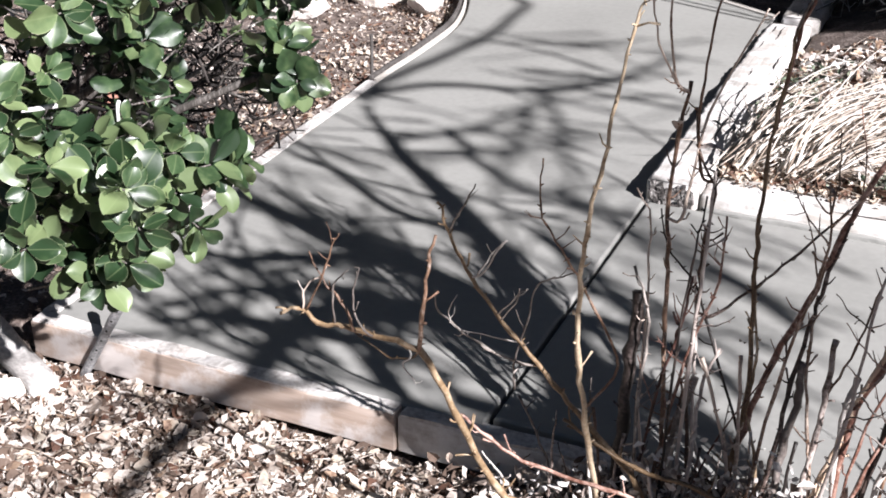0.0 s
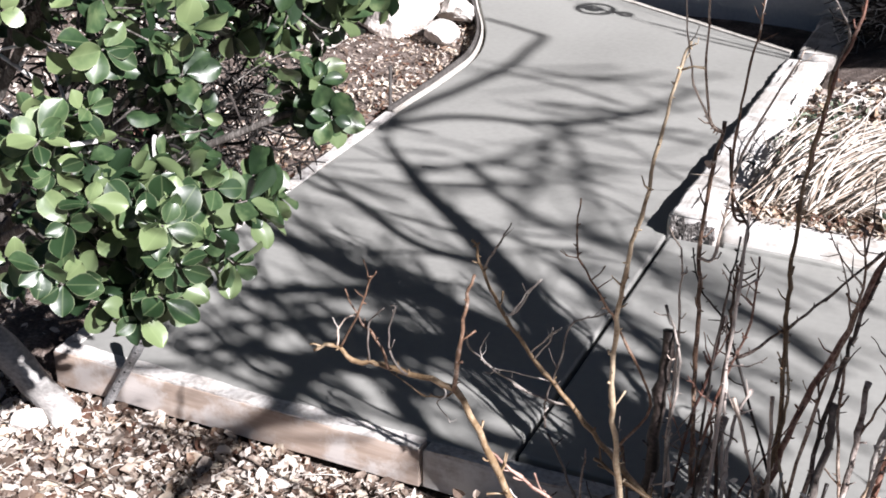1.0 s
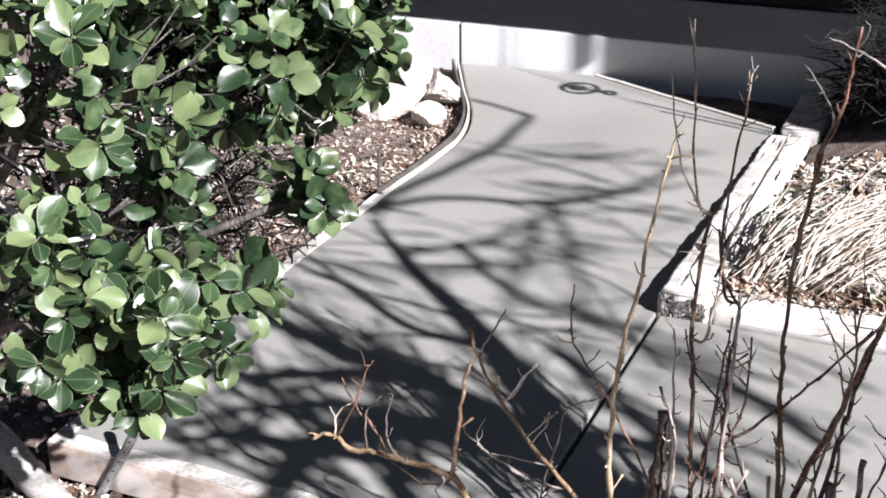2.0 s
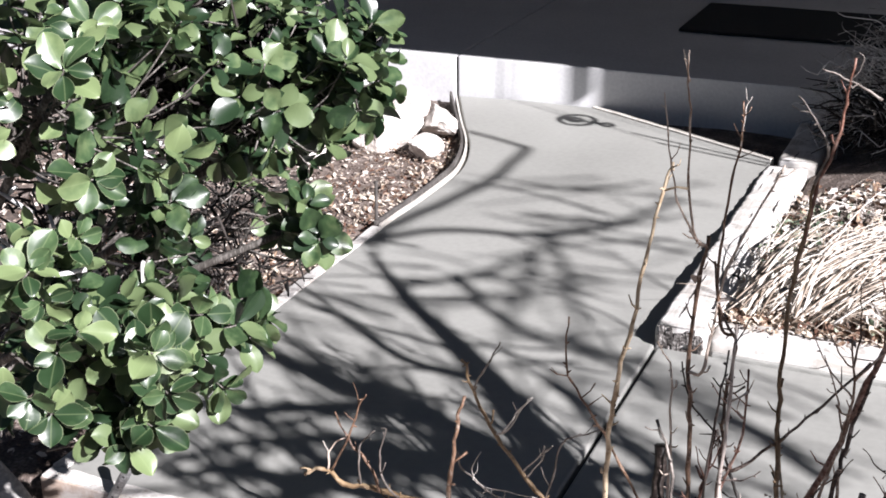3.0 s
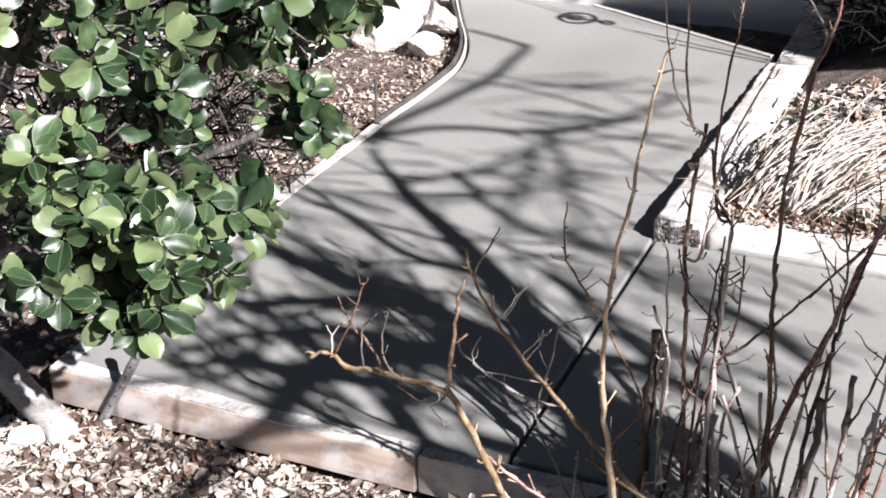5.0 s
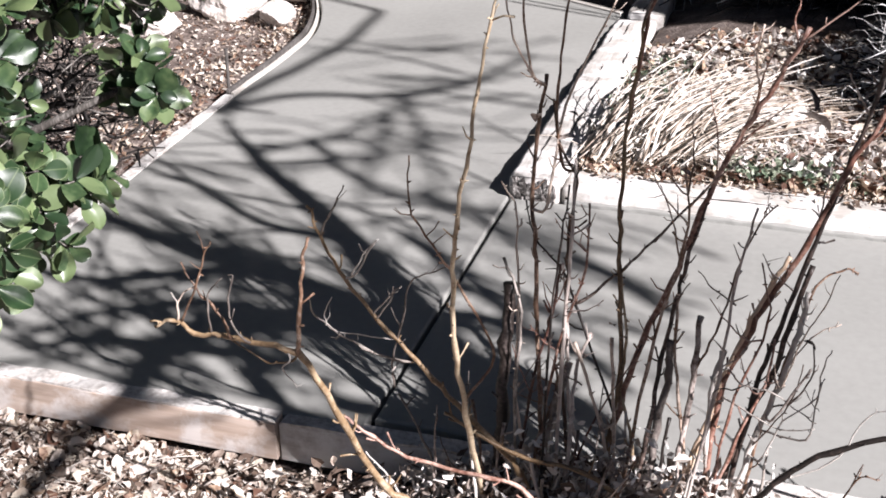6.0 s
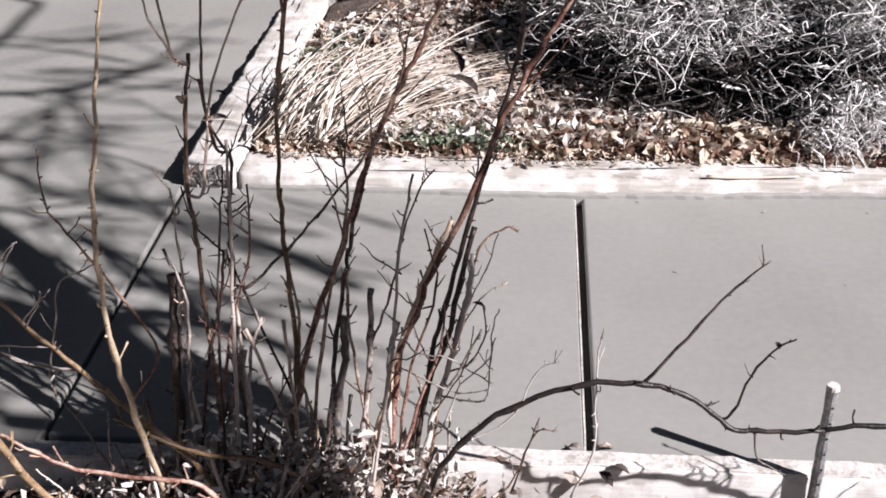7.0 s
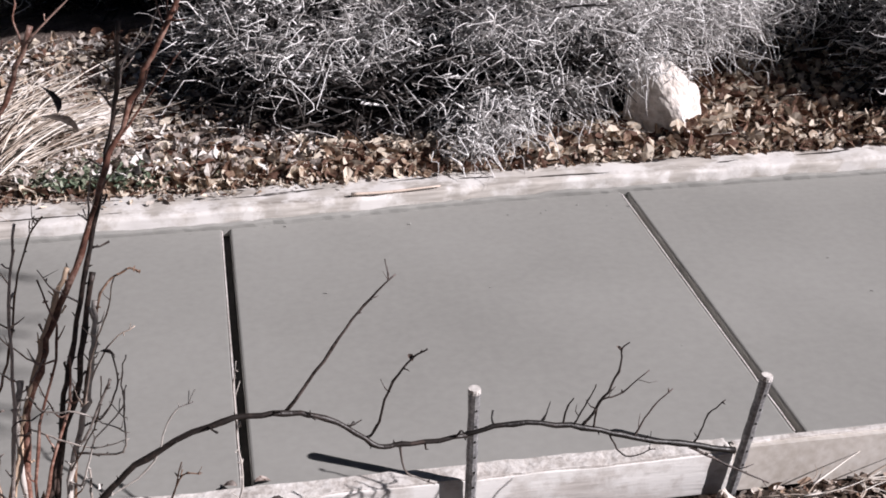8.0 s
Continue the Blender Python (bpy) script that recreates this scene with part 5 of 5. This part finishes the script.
def dead_shrub(cx, cy, ax, ay, h, count, seed, label, silver=0.75):
    ob = tagged(new("dead_shrub"), label, "shrub", "dead shrubs")
    ob.location = (cx, cy, ground_height(cx, cy))
    base = Vector((cx, cy, ground_height(cx, cy)))
    r = random.Random(seed)
    for _ in range(9):
        t = r.uniform(0, 6.28)
        tip = Vector((math.cos(t) * ax * 0.6, math.sin(t) * ay * 0.6, h * r.uniform(0.5, 0.8)))
        st = part("stem", tube_bm(smooth_line([Vector((0.1 * math.cos(t) * ax, 0.1 * math.sin(t) * ay, -0.05)), tip * 0.5 + Vector((0, 0, 0.08)), tip], 4),
                                  [0.012 - 0.001 * i for i in range(9)], 6), "deadtwig", ob, smooth=True)
    verts, faces = [], []
    bright_v, bright_f = [], []
    for _ in range(int(count * 1.45)):
        d = Vector((r.gauss(0, 1), r.gauss(0, 1), abs(r.gauss(0, 0.8)))).normalized()
        k = r.uniform(0.45, 1.0)
        p = Vector((d.x * ax, d.y * ay, d.z * h)) * k
        if noise.noise((p + base) * 3.0) < 0.10 - 0.35 * (r.random() < 0.25):
            continue
        t = r.uniform(0, 6.28)
        ln = r.uniform(0.04, 0.22)
        w = (Vector((math.cos(t), math.sin(t), r.uniform(-0.9, 0.5))) + d * 0.6).normalized()
        q = p + w * ln
        bend = Vector((r.uniform(-1, 1), r.uniform(-1, 1), r.uniform(-1, 1))) * ln * 0.36
        line = smooth_line([p, p.lerp(q, 0.35) + bend * 0.8, p.lerp(q, 0.7) - bend * 0.5, q], 2)
        rad = r.uniform(0.0008, 0.0022) if r.random() < 0.90 else r.uniform(0.0026, 0.0046)
        low = p.z < 0.34 * h and noise.noise((p + base) * 2.3) < 0.22
        if low and r.random() < 0.85:
            continue
        # Outer twigs mostly take the pale silver, sunlight put into their colour.
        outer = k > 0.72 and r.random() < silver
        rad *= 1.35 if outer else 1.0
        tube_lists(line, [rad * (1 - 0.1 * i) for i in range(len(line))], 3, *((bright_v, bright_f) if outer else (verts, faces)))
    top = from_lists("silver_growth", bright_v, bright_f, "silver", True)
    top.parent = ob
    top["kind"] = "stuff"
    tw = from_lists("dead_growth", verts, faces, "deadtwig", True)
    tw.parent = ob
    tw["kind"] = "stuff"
    # Near-black twigs put the shade of the hollows into the shrub's colour.
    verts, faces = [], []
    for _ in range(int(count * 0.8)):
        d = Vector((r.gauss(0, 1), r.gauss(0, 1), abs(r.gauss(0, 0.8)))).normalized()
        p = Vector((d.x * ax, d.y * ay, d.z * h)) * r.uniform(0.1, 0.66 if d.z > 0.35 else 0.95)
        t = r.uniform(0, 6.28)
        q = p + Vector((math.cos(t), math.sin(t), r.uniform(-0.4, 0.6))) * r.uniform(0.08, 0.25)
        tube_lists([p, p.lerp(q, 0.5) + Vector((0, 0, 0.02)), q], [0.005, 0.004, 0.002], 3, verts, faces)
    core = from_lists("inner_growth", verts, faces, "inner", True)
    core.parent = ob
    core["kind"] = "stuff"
    return ob


def broom(p, spread, count, seed, down=0.3):
    """A tuft of silvery dry stems that fans out and droops."""
    p = Vector(p)

    def stem(r):
        a = r.gauss(-1.2, 1.5)
        d = Vector((math.cos(a), math.sin(a), r.uniform(-0.5, 0.9))).normalized()
        ln = spread * r.uniform(0.35, 1.15)
        s = p + Vector((r.gauss(0, 1), r.gauss(0, 0.8), r.gauss(0, 0.5))) * spread * 0.55
        k = [Vector((r.gauss(0, 1), r.gauss(0, 1), r.gauss(0, 1))) * ln * 0.13 for _ in range(3)]
        return [s, s + d * ln * 0.33 + k[0], s + d * ln * 0.68 + k[1] - Vector((0, 0, down * ln * 0.4)),
                s + d * ln + k[2] - Vector((0, 0, down * ln))], r.uniform(0.0013, 0.0038)

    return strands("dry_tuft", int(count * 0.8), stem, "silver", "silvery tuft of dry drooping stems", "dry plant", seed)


dead_shrub(1.82, 4.95, 0.46, 0.55, 0.48, 6200, 41, "tangled grey dead shrub with a dark hollow beneath")
dead_shrub(2.40, 4.98, 0.62, 0.66, 0.66, 10500, 42, "sunlit tangle of silvery dead twigs")
dead_shrub(3.60, 5.22, 0.62, 0.50, 0.60, 5200, 43, "grey dead shrub with drooping twigs", 0.2)
# Unseen shrub, added so that the bed's right end lies in shade.
dead_shrub(3.90, 4.46, 0.46, 0.32, 0.80, 9500, 46, "unseen dense dead shrub added to shade the end of the bed", 0.3)
dead_shrub(1.12, 5.98, 0.52, 0.34, 0.62, 5200, 44, "bare grey shrub beside the porch")
dead_shrub(2.90, 5.75, 1.20, 0.50, 0.95, 7500, 45, "dense dark dead shrub at the back of the bed")

broom((2.65, 4.75, 0.21), 0.17, 442, 70)
broom((2.39, 4.80, 0.22), 0.17, 408, 71)
broom((3.08, 4.80, 0.25), 0.17, 442, 72)
broom((2.16, 4.90, 0.22), 0.16, 340, 73)
broom((2.24, 4.50, 0.10), 0.12, 255, 75)
broom((2.82, 4.55, 0.21), 0.1, 187, 76)
broom((3.40, 4.84, 0.26), 0.13, 150, 77, 0.6)
broom((2.26, 4.80, 0.20), 0.15, 306, 79)
broom((1.66, 4.92, 0.20), 0.15, 255, 80)
broom((1.72, 4.66, 0.24), 0.16, 480, 94, 0.4)
broom((1.92, 4.70, 0.28), 0.16, 480, 95, 0.4)
broom((1.80, 5.00, 0.42), 0.18, 480, 96, 0.3)
broom((2.46, 4.62, 0.36), 0.17, 520, 83)
broom((2.62, 4.58, 0.34), 0.17, 700, 84)
broom((2.78, 4.60, 0.33), 0.16, 650, 85)
broom((2.93, 4.66, 0.32), 0.16, 600, 86)
broom((3.06, 4.72, 0.33), 0.14, 340, 87)
broom((2.28, 4.56, 0.28), 0.15, 420, 88, 0.5)
broom((2.25, 4.34, 0.14), 0.12, 300, 89, 0.7)
broom((2.18, 4.24, 0.09), 0.09, 200, 90, 0.6)
broom((2.42, 4.40, 0.18), 0.12, 300, 91, 0.6)
broom((2.72, 4.46, 0.27), 0.09, 130, 92, 0.7)
broom((2.67, 4.35, 0.26), 0.08, 150, 98, 0.8)


# ---- small things: dry leaves on the canes, sprigs, crumbs ----
def dry_leaf(p, size, turn, mat="cane_dark"):
    lv, lf = leaf_geometry(size, size * 0.62, 0.5, 0.5, 4)
    m = pose(*p, *turn)
    ob = from_lists("dry_leaf", [tuple(ROSE_INV @ (m @ Vector(v))) for v in lv], lf, mat, True)
    ob.parent = rose
    ob["label"] = "withered brown leaf"


dry_leaf((1.262, 2.975, 0.696), 0.062, (60, 20, 120))
dry_leaf((1.234, 2.977, 0.729), 0.050, (70, 30, 60))
dry_leaf((0.766, 2.967, 0.665), 0.035, (70, 0, 200))
dry_leaf((0.845, 2.962, 0.644), 0.035, (20, 0, 100))
dry_leaf((0.938, 2.877, 0.328), 0.02, (60, 0, 160))
dry_leaf((0.962, 2.872, 0.309), 0.022, (60, 30, 180))
dry_leaf((1.285, 2.880, 0.337), 0.025, (60, 0, 100))
dry_leaf((1.043, 2.950, 0.601), 0.02, (50, 0, 60))
dry_leaf((0.908, 2.968, 0.669), 0.02, (50, 0, -60))
dry_leaf((0.841, 2.972, 0.681), 0.018, (50, 0, 90))
dry_leaf((1.753, 2.720, 0.378), 0.016, (40, 0, 10))
dry_leaf((2.098, 2.720, 0.361), 0.012, (50, 0, 30))
dry_leaf((1.466, 2.932, 0.012), 0.03, (10, 0, 60))
dry_leaf((1.498, 2.939, 0.012), 0.03, (10, 0, -70))
dry_leaf((1.496, 2.866, 0.012), 0.035, (10, 0, -140))
dry_leaf((1.522, 2.884, 0.012), 0.03, (5, 0, -100))


def edge_spot(r):
    return r.uniform(0.60, 3.6), 4.175 + abs(r.gauss(0, 0.11)), r.uniform(0.01, 0.03)


litter("ground_cover", 420, lambda r: (r.gauss(1.16, 0.10), 4.17 + abs(r.gauss(0, 0.07)), r.uniform(0.01, 0.05)), (0.012, 0.026), "leaf_small",
       "low green ground cover by the timber", 61, 0.6)
litter("ground_cover", 260, lambda r: (r.gauss(0.69, 0.05), r.uniform(4.5, 5.1), r.uniform(0.01, 0.07)), (0.012, 0.026), "leaf_small",
       "grey-green sprigs beside the side timber", 62, 0.7)
litter("leaf_litter", 620, lambda r: (r.uniform(0.95, 1.75), 4.2 + abs(r.gauss(0, 0.22)), r.uniform(0.01, 0.06)), (0.014, 0.040), "litter_pale",
       "bleached leaves between the grass and the dead shrub", 67, 0.8)
litter("leaf_litter", 1700, edge_spot, (0.010, 0.030), "litter", "pale leaf scraps against the timber", 63, 0.6)
litter("leaf_litter", 1700, lambda r: (r.uniform(0.60, 1.6), r.uniform(4.5, 5.35), r.uniform(0.0, 0.03)), (0.010, 0.038), "litter_pale",
       "pale dry leaves between the grass and the porch", 64, 0.6)


litter("leaf_litter", 1500, lambda r: (r.uniform(0.60, 1.6), r.uniform(4.4, 5.4), r.uniform(0.0, 0.03)), (0.012, 0.040), "litter_red",
       "brown leaves between the grass and the porch", 70, 0.6, broad=(0.4, 0.8))


def crumbs(count, seed):
    """Cement crumbs and bits dropped on the walk."""
    r = random.Random(seed)
    verts, faces = [], []
    for _ in range(count):
        x, y = (r.uniform(0.5, 3.0), far_edge(1.0) - abs(r.gauss(0.03, 0.05))) if r.random() < 0.6 else (r.uniform(-0.5, 3.0), r.uniform(2.95, 3.9))
        s = r.uniform(0.0012, 0.0045)
        q = Vector((x, min(y, far_edge(x) - 0.02), s * 0.4))
        tube_lists([q + Vector((-s, 0, 0)), q, q + Vector((s * 0.9, s * r.uniform(-1, 1), 0))], [s * 0.35, s * 0.6, s * 0.3], 5, verts, faces)
    tagged(from_lists("cement_crumbs", verts, faces, "concrete"), "pale cement crumbs scattered on the walk", "crumbs", kind="stuff")


crumbs(26, 81)


litter("leaf_litter", 5200, lambda r: (r.uniform(2.75, 4.1), r.uniform(4.22, 5.0), r.uniform(0.0, 0.07)), (0.014, 0.046), "litter_red",
       "brown dead leaves heaped under the dry shrubs", 68, 0.8, broad=(0.4, 0.8))
litter("leaf_litter", 1500, lambda r: (r.uniform(1.3, 2.8), r.uniform(4.19, 4.42), r.uniform(0.0, 0.04)), (0.018, 0.050), "litter_red",
       "larger rusty leaves at the foot of the dead shrubs", 69, 0.7, broad=(0.45, 0.8))


def curled_grass(r):
    """A limp pale stalk lying in loops on the front bed."""
    x, y = r.uniform(2.42, 3.4), min(2.82, r.gauss(2.74, 0.07))
    a = Vector((x, y, ground_height(x, y) + r.uniform(0.005, 0.04)))
    t, ln, bend = r.uniform(-0.7, 0.9), r.uniform(0.06, 0.20), r.uniform(-1.6, 1.6)
    pts = [a]
    for k in range(3):
        t += bend / 3
        pts.append(pts[-1] + Vector((math.cos(t), 0.6 * math.sin(t), r.uniform(-0.10, 0.14))) * ln / 3)
    return pts, r.uniform(0.0012, 0.0030)


strands("dry_grass", 170, curled_grass, "straw", "limp pale stalks of dry grass on the front bed", "grass", 36)


def timber_spot(r):
    x = r.uniform(0.62, 3.6)
    return x, far_edge(x) + 0.145 - abs(r.gauss(0, 0.030)), r.uniform(0.0, 0.006)


litter("leaf_litter", 620, timber_spot, (0.006, 0.022), "litter_red", "leaf crumbs spilled over the timber", 65, 0.35, 0.052)
litter("leaf_litter", 260, timber_spot, (0.006, 0.024), "litter", "pale leaf crumbs spilled over the timber", 66, 0.35, 0.052)

stick = from_lists("stick", *(lambda v, f: (tube_lists(smooth_line([(1.811, 4.062, 0.054), (1.913, 4.066, 0.052), (2.049, 4.080, 0.053)], 5), [0.005, 0.0045, 0.004, 0.0042, 0.004, 0.0038, 0.0036, 0.0034, 0.003, 0.0026, 0.002], 6, v, f), (v, f))[1])([], []), "cane_brown", True)
tagged(stick, "thin broken stick lying on the timber", "stick")


def front_stalk(r):
    x, y = r.uniform(-0.9, 3.2), min(r.uniform(2.1, 2.84), 2.83)
    a = Vector((x, y, ground_height(x, y) + r.uniform(0.005, 0.025)))
    t, ln = r.uniform(0, 6.28), r.uniform(0.03, 0.13)
    d = Vector((math.cos(t), -abs(math.sin(t)), r.uniform(-0.05, 0.15)))
    return [a, a + d * ln * 0.5 + Vector((r.uniform(-.01, .01), r.uniform(-.01, .01), 0.004)), a + d * ln], r.uniform(0.0008, 0.002)


strands("fallen_twigs", 900, front_stalk, "straw", "dry stalks strewn over the front bed", "twigs", 33)
